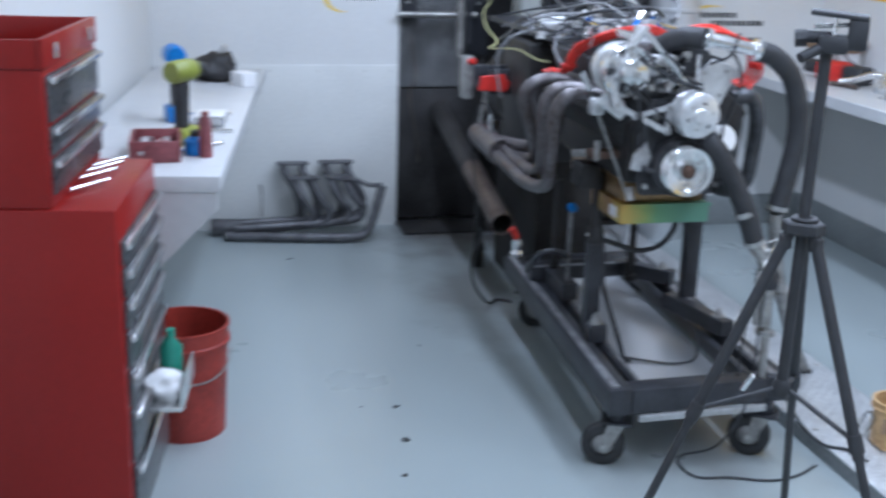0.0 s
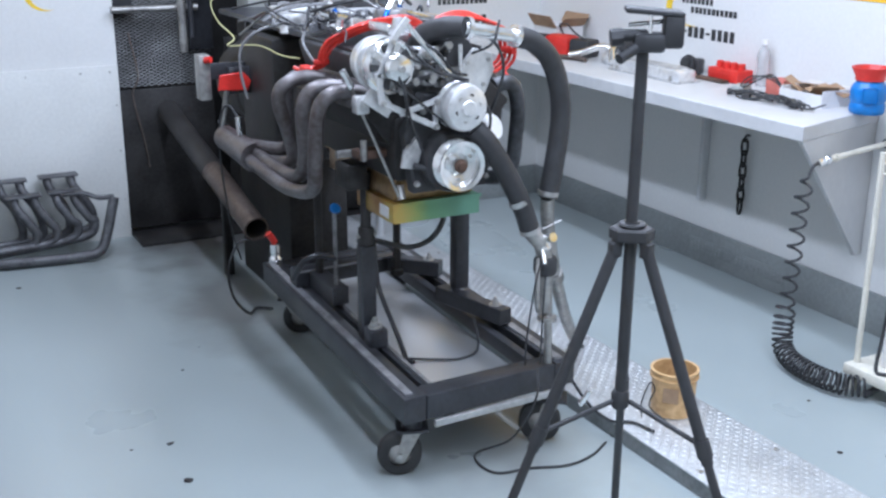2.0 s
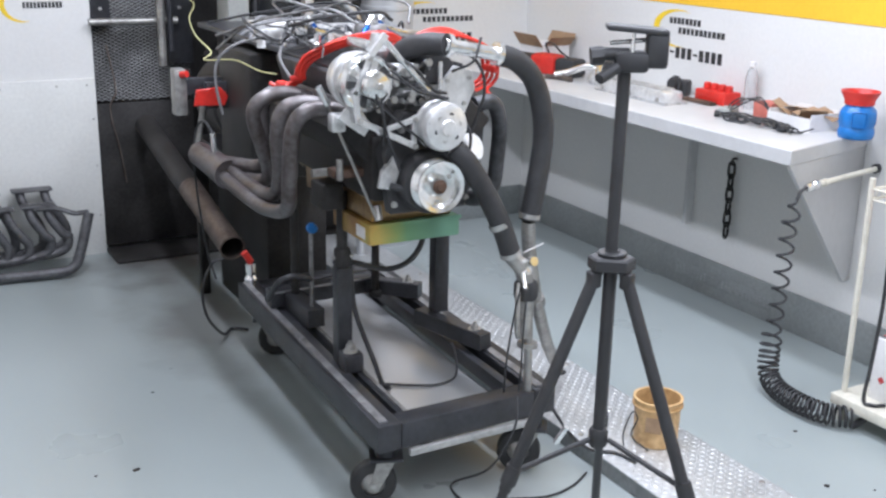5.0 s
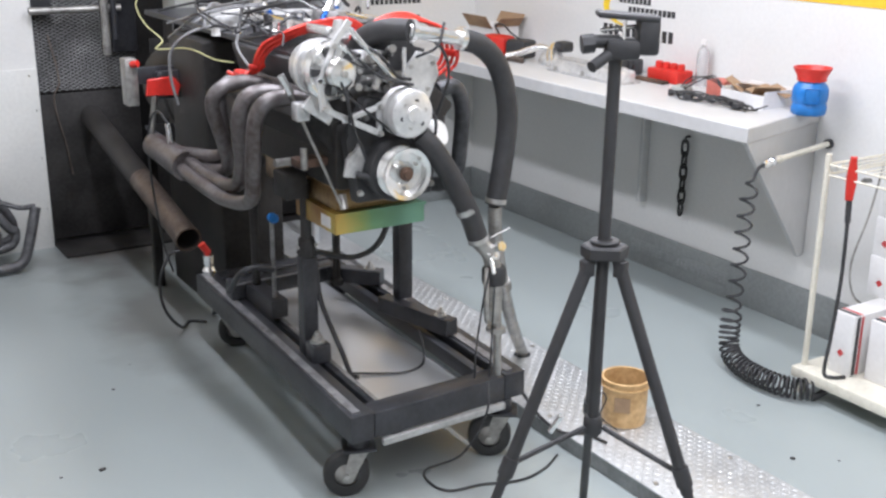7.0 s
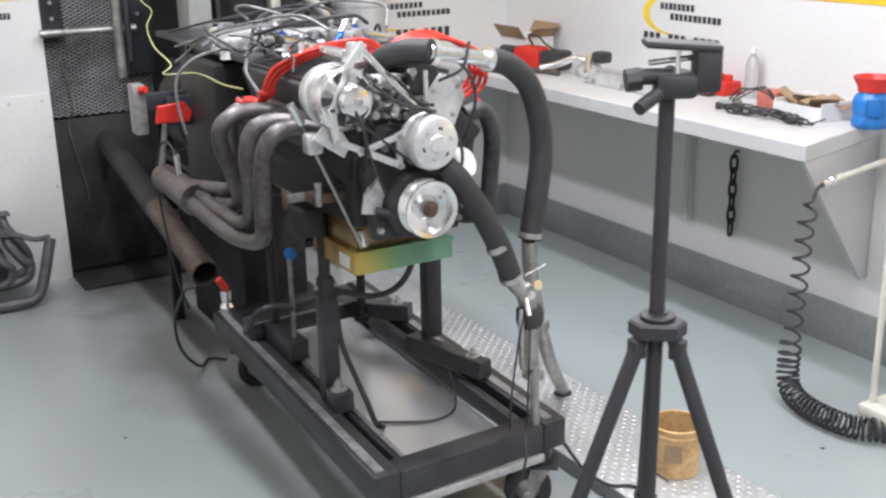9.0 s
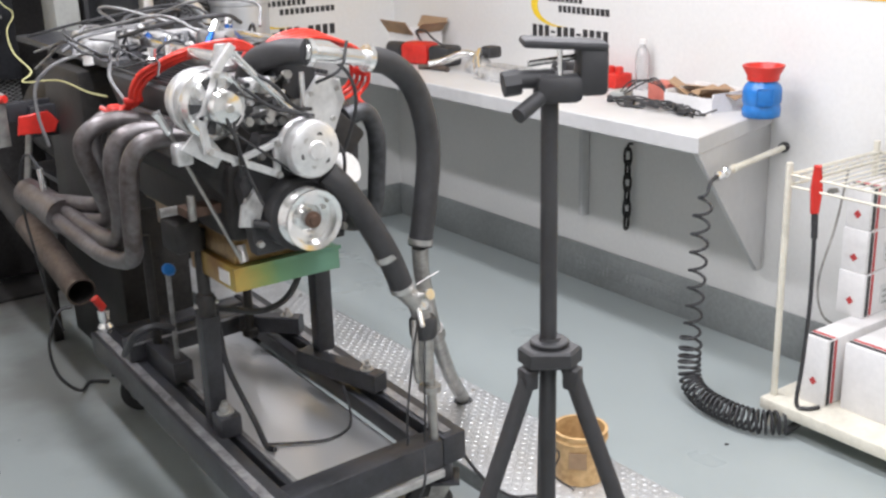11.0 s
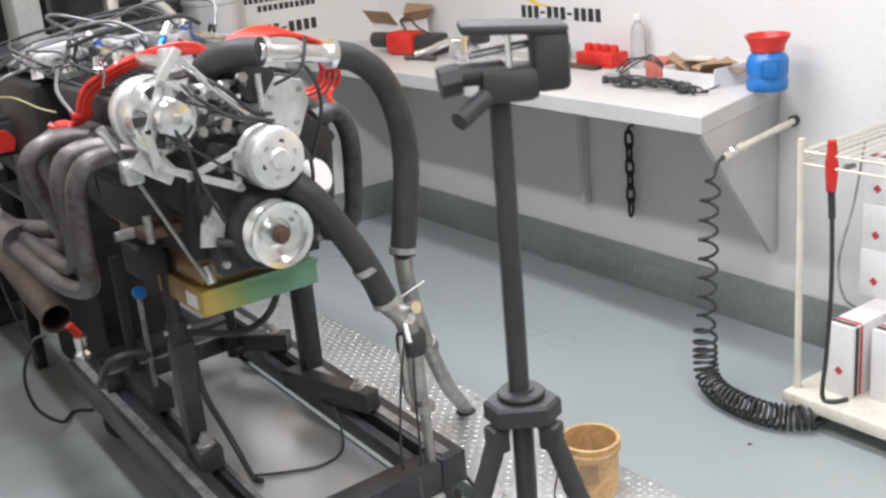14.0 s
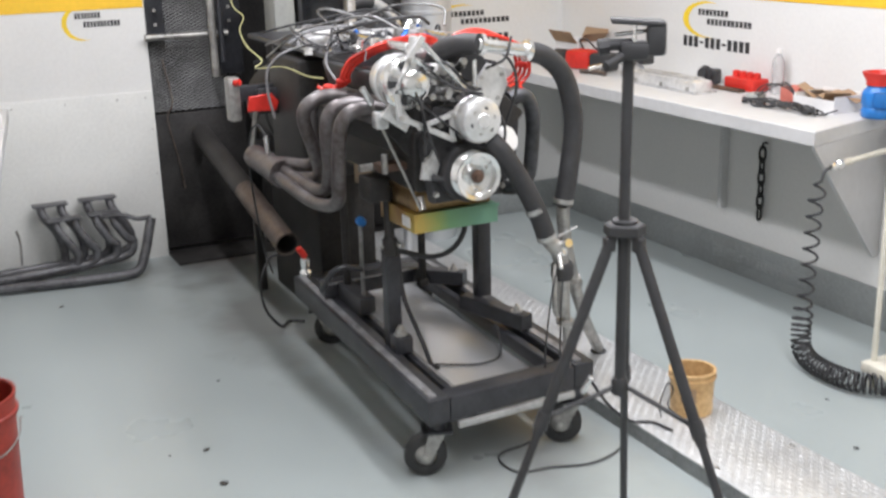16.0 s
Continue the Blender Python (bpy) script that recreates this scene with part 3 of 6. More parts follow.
# oil pan: stepped box
pan = bmesh.new()
bm_span(0.103, 0.403, 0.29, 0.56, 0.722, 0.785, 0.004, bm=pan)
oil_pan = part("oil_pan", pan, ZINC, engine, "gold and green zinc-plated steel oil pan")
part("pan_neck", bm_span(0.118, 0.385, 0.31, 0.82, 0.7855, 0.861, 0.006), PAN_COPPER, oil_pan, "coppery brown upper half of the pan")
part("pan_flange", bm_span(0.100, 0.400, 0.30, 0.83, 0.8615, 0.869, 0.002), PAN_COPPER, oil_pan)
lip = bmesh.new()
bm_span(0.10, 0.406, 0.286, 0.2895, 0.776, 0.786, bm=lip)
part("pan_lip", lip, ZINC, oil_pan)
part("drain_boss", bm_rod((0.13, 0.285, 0.80), (0.13, 0.30, 0.84), 0.012), BOLT, oil_pan)
# crank pulley
pul = bm_lathe([(0.0, 0.04), (0.0225, 0.04), (0.0225, 0.012), (0.030, 0.012), (0.034, 0.022), (0.055, 0.026), (0.060, 0.048), (0.0725, 0.052), (0.0735, 0.046), (0.068, 0.040), (0.073, 0.034), (0.066, 0.028), (0.073, 0.022), (0.066, 0.014), (0.073, 0.006), (0.070, -0.004), (0.0, -0.004)], front(0.225, 0.135, 0.933), 40)
pulley = part("crank_pulley", pul, CHROME, engine, "polished deep-dish crank pulley")
part("crank_bolt", bm_lathe([(0.0, 0.048), (0.012, 0.048), (0.014, 0.042), (0.02, 0.041), (0.021, 0.036), (0, 0.036)], front(0.225, 0.13, 0.933), 12), RUST, pulley, "rusty crank bolt")
for k in range(3):
    a = radians(30 + 120 * k)
    part("pulley_bolt", bm_lathe([(0, 0.03), (0.006, 0.03), (0.006, 0.02), (0, 0.02)], front(0.225 + 0.043 * math.cos(a), 0.135, 0.933 + 0.043 * math.sin(a)), 6), BOLT, pulley)
part("damper", bm_lathe([(0, -0.06), (0.083, -0.06), (0.088, -0.055), (0.088, -0.012), (0.083, -0.006), (0, -0.006)], front(0.225, 0.135, 0.933), 40), PLASTIC_BLACK, engine, "black crank damper")
part("crank_snout", bm_rod((0.225, 0.188, 0.933), (0.225, 0.242, 0.933), 0.03), DARK_SOOT, engine)
# water pump with pulley
wpp = bm_lathe([(0.0, 0.05), (0.02, 0.05), (0.024, 0.044), (0.048, 0.042), (0.062, 0.036), (0.068, 0.024), (0.0685, 0.0), (0.064, -0.006), (0.0685, -0.012), (0.064, -0.018), (0.0685, -0.024), (0.066, -0.032), (0, -0.032)], front(0.236, 0.115, 1.10), 40)
wp = part("water_pump_pulley", wpp, ALLOY, engine, "machined aluminium water pump pulley")
for k in range(6):
    a = radians(15 + 60 * k)
    part("pulley_hole", bm_lathe([(0, 0.041), (0.007, 0.041), (0.007, 0.030), (0, 0.030)], front(0.236 + 0.036 * math.cos(a), 0.113, 1.10 + 0.036 * math.sin(a)), 10), PLASTIC_BLACK if k % 2 else BOLT, wp)
part("water_pump_body", bm_lathe([(0, -0.03), (0.034, -0.03), (0.036, -0.05), (0.048, -0.07), (0.062, -0.105), (0.064, -0.125), (0, -0.125)], front(0.236, 0.113, 1.09), 28), CAST_DARK, engine)
# accessory bracket: triangulated plate
mB = Matrix.Translation((0, 0.145, 0)) @ Matrix.Rotation(radians(90), 4, "X")
for a, b, w in (((0.0, 1.125), (0.165, 1.045), 0.017), ((0.165, 1.045), (0.165, 1.118), 0.014), ((0.165, 1.118), (0.06, 1.09), 0.014), ((0.0, 1.125), (-0.012, 1.20), 0.018), ((0.165, 1.118), (0.22, 1.14), 0.018), ((-0.012, 1.20), (0.03, 1.29), 0.016), ((0.03, 1.29), (0.075, 1.345), 0.018)):
    br = bmesh.new()
    dx, dz = b[0] - a[0], b[1] - a[1]
    n = math.hypot(dx, dz)
    ux, uz, px, pz = dx / n, dz / n, -dz / n * w / 2, dx / n * w / 2
    e = 0.006
    bm_prism([(a[0] - ux * e + px, a[1] - uz * e + pz), (a[0] - ux * e - px, a[1] - uz * e - pz), (b[0] + ux * e - px, b[1] + uz * e - pz), (b[0] + ux * e + px, b[1] + uz * e + pz)], mB, 0.014, 0.002, br)
    part("bracket_arm", br, ALLOY, engine, "machined bracket arm")
for bx, bz in ((0.0, 1.125), (0.165, 1.045), (0.165, 1.118), (0.03, 1.29)):
    part("bracket_bolt", bm_lathe([(0, 0.024), (0.007, 0.024), (0.008, 0.014), (0, 0.013)], front(bx, 0.145, bz), 6), BOLT, engine)
part("bracket_web", bm_prism([(-0.05, 1.13), (0.03, 1.075), (0.05, 1.105), (0.0, 1.18)], Matrix.Translation((0, 0.175, 0)) @ Matrix.Rotation(radians(90), 4, "X"), 0.01, 0.002), ALLOY, engine)
# alternator
alt = bm_lathe([(0, 0.0), (0.05, 0.0), (0.066, -0.008), (0.074, -0.022), (0.076, -0.05), (0.072, -0.075), (0.074, -0.1), (0.066, -0.125), (0, -0.13)], front(0.028, 0.14, 1.222), 32)
alternator = part("alternator", alt, CAST, engine, "polished alternator with vented case")
for k in range(10):
    a = radians(36 * k)
    m = front(0.028, 0.1385, 1.222) @ Matrix.Rotation(a, 4, "Z")
    part("vent_fin", bm_prism([(0.034, -0.007), (0.063, -0.011), (0.063, 0.011), (0.034, 0.007)], m, 0.006), PLASTIC_BLACK if k % 2 else CHROME, alternator)
part("front_ring", bm_lathe([(0.058, -0.012), (0.060, 0.004), (0.068, 0.006), (0.077, -0.004), (0.0775, -0.02), (0.058, -0.012)], front(0.028, 0.14, 1.222), 32), CHROME, alternator)
part("rear_ring", bm_lathe([(0.07, -0.055), (0.079, -0.057), (0.079, -0.072), (0.07, -0.074), (0.07, -0.055)], front(0.028, 0.14, 1.222), 32), ALLOY, alternator)
part("alternator_pulley", bm_lathe([(0, 0.045), (0.015, 0.045), (0.034, 0.04), (0.037, 0.03), (0.032, 0.024), (0.037, 0.018), (0.034, 0.01), (0, 0.01)], front(0.036, 0.135, 1.222), 28), CHROME, alternator)
part("alternator_nut", bm_lathe([(0, 0.057), (0.009, 0.057), (0.01, 0.045), (0, 0.045)], front(0.036, 0.135, 1.222), 6), BOLT, alternator)
# power steering pump plate
part("pump_plate", bm_prism([(-0.04, -0.085), (0.03, -0.07), (0.062, 0.0), (0.05, 0.05), (-0.005, 0.065), (-0.045, 0.02)], Matrix.Translation((0.305, 0.17, 1.19)) @ Matrix.Rotation(radians(90), 4, "X"), 0.014, 0.002), ALLOY, engine, "brushed aluminium mounting plate")
for bx, bz in ((0.275, 1.215), (0.33, 1.15), (0.345, 1.22)):
    part("plate_bolt", bm_lathe([(0, 0.02), (0.006, 0.02), (0.007, 0.014), (0, 0.013)], front(bx, 0.17, bz), 6), BOLT, engine)
part("pump_reservoir", bm_lathe([(0, -0.01), (0.045, -0.01), (0.05, -0.03), (0.05, -0.11), (0, -0.12)], front(0.27, 0.19, 1.245), 24), PLASTIC_BLACK, engine)
# fittings and studs crowded behind the pulleys
rf = random.Random(31)
for k in range(34):
    fx, fz = rf.uniform(0.07, 0.235), rf.uniform(1.145, 1.255)
    fy = rf.uniform(0.185, 0.232)
    tip = Vector((fx + rf.uniform(-0.03, 0.03), fy - rf.uniform(0.015, 0.05), fz + rf.uniform(-0.02, 0.035)))
    mat = (CHROME, CAST, PLASTIC_BLACK, CAST_DARK)[k % 4]
    stud = part("fitting", bm_rod((fx, 0.242, fz), tip, rf.uniform(0.005, 0.012), 8), mat, engine)
    if k % 3 == 0:
        part("nut", bm_lathe([(0, 0.006), (0.011, 0.006), (0.012, 0.0), (0, -0.002)], front(tip.x, tip.y, tip.z), 6), BOLT, stud)
for bx, bz, bw, bh in ((0.10, 1.20, 0.05, 0.035), (0.19, 1.17, 0.06, 0.04), (0.15, 1.235, 0.04, 0.05), (-0.03, 1.11, 0.04, 0.05), (0.03, 1.165, 0.05, 0.02)):
    part("bracket_lug", bm_box(bx, 0.215, bz, bw, 0.04, bh, 0.006), CAST, engine)
for pts in ([(0.06, 0.12, 1.20), (0.055, 0.105, 1.15), (0.07, 0.11, 1.09), (0.095, 0.12, 1.03), (0.12, 0.13, 0.98)], [(0.09, 0.12, 1.255), (0.15, 0.105, 1.205), (0.20, 0.105, 1.19), (0.25, 0.10, 1.175)], [(0.35, 0.105, 1.335), (0.32, 0.09, 1.275), (0.27, 0.12, 1.245)]):
    part("loose_wire", bm_tube(pts, 0.004, 8, 6), RUBBER, engine)
# belts
for (x0, z0, r0), (x1, z1, r1) in (((0.236, 1.10, 0.067), (0.036, 1.222, 0.036)),):
    d = Vector((x1 - x0, 0, z1 - z0)).normalized()
    nrm = Vector((-d.z, 0, d.x))
    for s in (1, -1):
        a = Vector((x0, 0.115, z0)) + nrm * r0 * s
        b = Vector((x1, 0.112, z1)) + nrm * r1 * s
        bb = bm_box(0, 0, 0, 0.005, 0.013, (b - a).length)
        bmesh.ops.transform(bb, matrix=Matrix.Translation((a + b) / 2) @ (b - a).to_track_quat("Z", "Y").to_matrix().to_4x4() @ Matrix.Rotation(radians(90), 4, "Z"), verts=bb.verts)
        part("drive_belt", bb, RUBBER, engine)
part("oil_filter", bm_lathe([(0, 0.1), (0.036, 0.1), (0.043, 0.09), (0.045, 0.0), (0.04, -0.01), (0, -0.01)], Matrix.Translation((0.33, 0.235, 0.985)) @ Matrix.Rotation(radians(65), 4, "X") @ Matrix.Rotation(radians(25), 4, "Y"), 24), WHITE_PLASTIC, engine, "white spin-on oil filter")
# headers, near bank
NEAR_BANK = (
    [(0.05, 0.30, 1.115), (-0.031, 0.30, 1.134), (-0.092, 0.30, 1.125), (-0.122, 0.31, 1.07), (-0.122, 0.34, 0.93), (-0.105, 0.41, 0.83), (-0.107, 0.58, 0.79), (-0.118, 0.75, 0.797), (-0.12, 1.0, 0.815)],
    [(0.05, 0.44, 1.115), (-0.046, 0.44, 1.13), (-0.10, 0.44, 1.108), (-0.114, 0.45, 1.038), (-0.098, 0.48, 0.92), (-0.088, 0.56, 0.838), (-0.086, 0.75, 0.815), (-0.096, 1.0, 0.835)],
    [(0.05, 0.58, 1.115), (-0.039, 0.58, 1.138), (-0.112, 0.58, 1.122), (-0.136, 0.59, 1.074), (-0.10, 0.62, 0.972), (-0.06, 0.68, 0.875), (-0.05, 0.8, 0.825), (-0.088, 1.0, 0.81)],
    [(0.05, 0.72, 1.115), (-0.02, 0.72, 1.12), (-0.06, 0.73, 1.08), (-0.05, 0.75, 0.97), (-0.03, 0.82, 0.87), (-0.10, 1.0, 0.85)],
)
for pts in NEAR_BANK:
    part("header_tube", bm_tube(pts, 0.0225, 14, 6), HEADER_GREY, engine, "heat-greyed exhaust header tube")
part("header_collector", bm_tube([(-0.105, 0.94, 0.818), (-0.112, 1.06, 0.828), (-0.125, 1.2, 0.842)], lambda s: 0.05 - 0.008 * s, 20, 4), HEADER_GREY, engine)
part("header_flange", bm_span(0.045, 0.06, 0.25, 0.78, 1.085, 1.145, 0.003), HEADER_GREY, engine)
part("oxygen_sensor", bm_rod((-0.115, 1.06, 0.87), (-0.122, 1.05, 0.94), 0.009), CHROME, engine)
part("sensor_lead", bm_tube([(-0.122, 1.05, 0.94), (-0.13, 1.12, 0.97), (-0.135, 1.2, 0.92), (-0.135, 1.24, 0.78), (-0.06, 1.40, 0.45), (-0.02, 1.42, 0.3)], 0.004, 6), RUBBER, engine)
# headers, far bank
for k, y0 in enumerate((0.30, 0.44, 0.58, 0.72)):
    pts = [(0.45, y0, 1.115), (0.51, y0, 1.12), (0.545, y0 + 0.01, 1.06), (0.555, y0 + 0.03, 0.95), (0.55, y0 + 0.06, 0.83), (0.53, y0 + 0.2, 0.78), (0.50, 0.98, 0.79)]
    part("header_tube", bm_tube(pts, 0.024, 14, 6), HEADER_DARK, engine, "blackened exhaust header tube")
# dipstick tube
part("dipstick_tube", bm_tube([(-0.035, 0.27, 1.155), (0.0, 0.27, 1.07), (0.055, 0.275, 0.95), (0.125, 0.285, 0.80)], 0.0048, 10), GREY_METAL, engine)
part("dipstick_cap", bm_rod((-0.06, 0.27, 1.20), (-0.033, 0.27, 1.15), 0.011, 12), CHROME, engine)
# motor mounts
for x in (0.055, 0.44):
    part("motor_mount", bm_span(x - 0.035, x + 0.035, 0.44, 0.54, 0.80, 0.88, 0.008), DARK_SOOT, engine)
part("mount_bolt", bm_rod((-0.03, 0.40, 0.93), (0.09, 0.40, 0.93), 0.012), GREY_METAL, engine)
# coolant hoses
part("upper_hose", bm_tube([(0.20, 0.33, 1.24), (0.195, 0.27, 1.285), (0.215, 0.18, 1.315), (0.252, 0.12, 1.318)], 0.031, 18, 6), RUBBER, engine, "black rubber coolant hose")
part("hose_joiner", bm_tube([(0.245, 0.12, 1.318), (0.33, 0.115, 1.302), (0.425, 0.115, 1.284)], 0.0195, 18, 4), CHROME, engine, "bright aluminium hose joiner")
for a, b in (((0.248, 0.12, 1.318), (0.262, 0.12, 1.3155)), ((0.402, 0.115, 1.289), (0.416, 0.115, 1.286))):
    part("hose_clamp", bm_rod(a, b, 0.0325, 20), CHROME, engine)
part("return_hose", bm_tube([(0.408, 0.115, 1.287), (0.47, 0.115, 1.268), (0.53, 0.115, 1.215), (0.565, 0.115, 1.13), (0.575, 0.115, 1.03), (0.555, 0.11, 0.90), (0.532, 0.105, 0.80)], 0.0305, 18, 6), RUBBER, engine, "black rubber coolant hose")
part("lower_hose", bm_tube([(0.285, 0.12, 1.03), (0.32, 0.10, 0.985), (0.37, 0.085, 0.90), (0.42, 0.075, 0.80), (0.453, 0.07, 0.71)], 0.0305, 18, 6), RUBBER, engine, "black rubber coolant hose")
for a, b in (((0.41, 0.078, 0.815), (0.417, 0.076, 0.80)), ((0.447, 0.07, 0.725), (0.452, 0.07, 0.712)), ((0.535, 0.105, 0.82), (0.533, 0.105, 0.806))):
    part("hose_clamp", bm_rod(a, b, 0.032, 20), BOLT, engine)
# ignition wires: four in a tight arch over the alternator, four across to the far bank
for k, (dx, dz) in enumerate(((0, 0), (0.013, -0.006), (-0.009, 0.008), (0.006, 0.013))):
    pts = [(-0.04, 0.70 - 0.045 * k, 1.150 - 0.008 * k), (-0.022, 0.645 - 0.015 * k, 1.140 + 0.006 * k), (0.008 + dx, 0.60, 1.170 + dz * 0.3), (0.014 + dx, 0.585, 1.205 + dz * 0.5), (0.032 + dx, 0.57, 1.236 + dz), (0.062 + dx * 0.8, 0.545, 1.258 + dz), (0.102 + dx * 0.4, 0.50, 1.284 + dz), (0.152, 0.44, 1.304 + dz), (0.206, 0.40, 1.311 + dz), (0.258, 0.41, 1.296 + dz * 0.4), (0.28, 0.43, 1.275)]
    part("ignition_wire", bm_tube(pts, 0.0062, 8, 7), RED_WIRE, engine, "red ignition wire")
for k in range(4):
    y = 0.30 + 0.14 * k
    part("plug_boot", bm_tube([(-0.032, y + 0.015, 1.145), (0.0, y, 1.125), (0.035, y - 0.01, 1.112)], 0.0105, 8), HEADER_GREY, engine, "grey heat sleeve on a plug boot")
    part("ignition_wire", bm_tube([(0.28, 0.43, 1.285), (0.36, 0.42 + 0.012 * k, 1.305 + 0.004 * k), (0.457, 0.42 + 0.02 * k, 1.306 + 0.004 * k), (0.55, 0.43 + 0.02 * k, 1.276), (0.61, 0.45 + 0.03 * k, 1.235), (0.635, 0.48 + 0.03 * k, 1.165), (0.60, 0.48 + 0.04 * k, 1.125), (0.52, y, 1.13)], 0.006, 8, 7), RED_WIRE, engine, "red ignition wire")
part("wire_comb", bm_box(0.010, 0.596, 1.178, 0.05, 0.014, 0.016, 0.004), RED_BRIGHT, engine, "red wire separator")
part("wire_comb", bm_box(0.625, 0.50, 1.19, 0.02, 0.07, 0.02, 0.004), RED_BRIGHT, engine, "red wire separator")
part("wire_loom_clip", bm_span(-0.042, -0.008, 0.61, 0.66, 1.13, 1.165, 0.008), RED_BRIGHT, engine)
part("distributor_cap", bm_lathe([(0, 0.07), (0.03, 0.07), (0.045, 0.04), (0.05, 0.0), (0, 0)], Matrix.Translation((0.28, 0.43, 1.225)), 20), RED_BRIGHT, engine, "red distributor cap")
# thermostat neck and alternator strut in front
part("top_strut", bm_tube([(0.075, 0.14, 1.335), (0.13, 0.125, 1.27), (0.20, 0.12, 1.195)], 0.008, 10), CHROME, engine)
part("thermostat_housing", bm_lathe([(0, 0.045), (0.013, 0.045), (0.016, 0.03), (0.016, 0.015), (0.028, 0.0), (0, 0)], Matrix.Translation((0.065, 0.17, 1.305)), 18), CAST, engine)
part("sensor_stem", bm_rod((0.25, 0.15, 1.19), (0.25, 0.15, 1.27), 0.007), CHROME, engine)
# fuel rails, fittings and throttle body on top
part("fuel_rail", bm_span(0.115, 0.14, 0.34, 0.86, 1.285, 1.31, 0.005), CHROME, engine)
part("fuel_rail", bm_span(0.36, 0.385, 0.34, 0.86, 1.285, 1.31, 0.005), CHROME, engine)
part("throttle_body", bm_lathe([(0, 0.045), (0.022, 0.045), (0.024, 0.052), (0.046, 0.052), (0.05, 0.045), (0.05, 0.0), (0, 0)], Matrix.Translation((0.26, 0.62, 1.2755)), 24), CAST_DARK, engine)
for k in range(4):
    a = radians(45 + 90 * k)
    part("throttle_bolt", bm_rod((0.26 + 0.052 * math.cos(a), 0.62 + 0.052 * math.sin(a), 1.2755), (0.26 + 0.052 * math.cos(a), 0.62 + 0.052 * math.sin(a), 1.312), 0.006, 8), BOLT, engine)
for a, b in (((0.19, 0.56, 1.276), (0.235, 0.585, 1.325)), ((0.17, 0.78, 1.27), (0.14, 0.80, 1.315)), ((0.34, 0.74, 1.276), (0.36, 0.76, 1.32))):
    fit = part("fuel_fitting", bm_rod(a, b, 0.0085, 8), BLUE_ANO, engine, "blue anodised fitting")
    tip = Vector(b) + (Vector(b) - Vector(a)) * 0.5
    part("fitting_nut", bm_rod(b, tip, 0.0105, 6), CHROME, fit)
for pts in ([(0.17, 0.52, 1.34), (0.12, 0.62, 1.375), (0.05, 0.8, 1.345), (0.0, 1.0, 1.30), (-0.05, 1.2, 1.2)], [(0.33, 0.5, 1.34), (0.37, 0.6, 1.39), (0.30, 0.8, 1.39), (0.25, 1.05, 1.33)], [(0.2, 0.74, 1.34), (0.1, 0.9, 1.38), (0.12, 1.1, 1.36), (0.25, 1.35, 1.3)]):
    part("braided_line", bm_tube(pts, 0.0042, 10, 6), CAST_DARK, engine)
for pts in ([(0.036, 0.950, 1.264), (-0.061, 0.970, 1.238), (-0.112, 1.000, 1.182), (-0.118, 1.000, 1.102), (-0.100, 1.000, 1.010)], [(-0.015, 1.050, 1.259), (0.093, 1.100, 1.298), (0.240, 1.150, 1.301), (0.322, 1.150, 1.312)], [(0.02, 0.75, 1.27), (0.0, 0.72, 1.22), (0.01, 0.66, 1.17)]):
    part("grey_hose", bm_tube(pts, 0.0048, 10, 6), HOSE_GREY, engine)
part("vacuum_line", bm_tube([(0.1, 0.9, 1.30), (0.15, 0.7, 1.345), (0.3, 0.66, 1.36), (0.42, 0.8, 1.32)], 0.006, 8, 6), RUBBER, engine)

# bolts, brackets and loose wiring round the front
for bx, bz in ((0.13, 0.87), (0.36, 0.87), (0.105, 0.98), (0.385, 0.98), (0.15, 1.08), (0.34, 1.08)):
    part("cover_bolt", bm_lathe([(0, 0.012), (0.008, 0.012), (0.01, 0.0), (0, 0)], front(bx, 0.189, bz), 6), BOLT, engine)
part("trigger_bracket", bm_prism([(-0.03, -0.04), (0.02, -0.05), (0.035, 0.0), (0.02, 0.05), (0.0, 0.02), (-0.02, 0.01)], Matrix.Translation((0.105, 0.185, 0.965)) @ Matrix.Rotation(radians(90), 4, "X"), 0.012, 0.002), CAST, engine)
part("trigger_sensor", bm_rod((0.11, 0.17, 0.93), (0.15, 0.15, 0.92), 0.010), PLASTIC_BLACK, engine)
part("side_mount", bm_span(0.0, 0.09, 0.30, 0.36, 0.93, 0.955, 0.004), RUST, engine, "rusty side mount")
part("side_stud", bm_rod((0.01, 0.29, 0.93), (0.01, 0.29, 0.99), 0.010), GREY_METAL, engine)
part("label_plate", bm_span(0.1005, 0.1025, 0.32, 0.38, 0.735, 0.77), PAPER, engine, "small white sticker")
lead_rnd = random.Random(21)
for k in range(14):
    x0, y0 = lead_rnd.uniform(0.0, 0.45), lead_rnd.uniform(0.35, 0.9)
    pts = [(x0, y0, 1.26)]
    for i in range(4):
        x0 += lead_rnd.uniform(-0.11, 0.11)
        y0 += lead_rnd.uniform(-0.05, 0.16)
        pts.append((min(max(x0, -0.03), 0.52), y0, 1.275 + lead_rnd.uniform(-0.02, 0.045)))
    part("sensor_lead", bm_tube(pts, lead_rnd.choice((0.0025, 0.003, 0.0045)), 6, 5), lead_rnd.choice((RUBBER, RUBBER, HOSE_GREY, BLACK_STEEL)), engine)
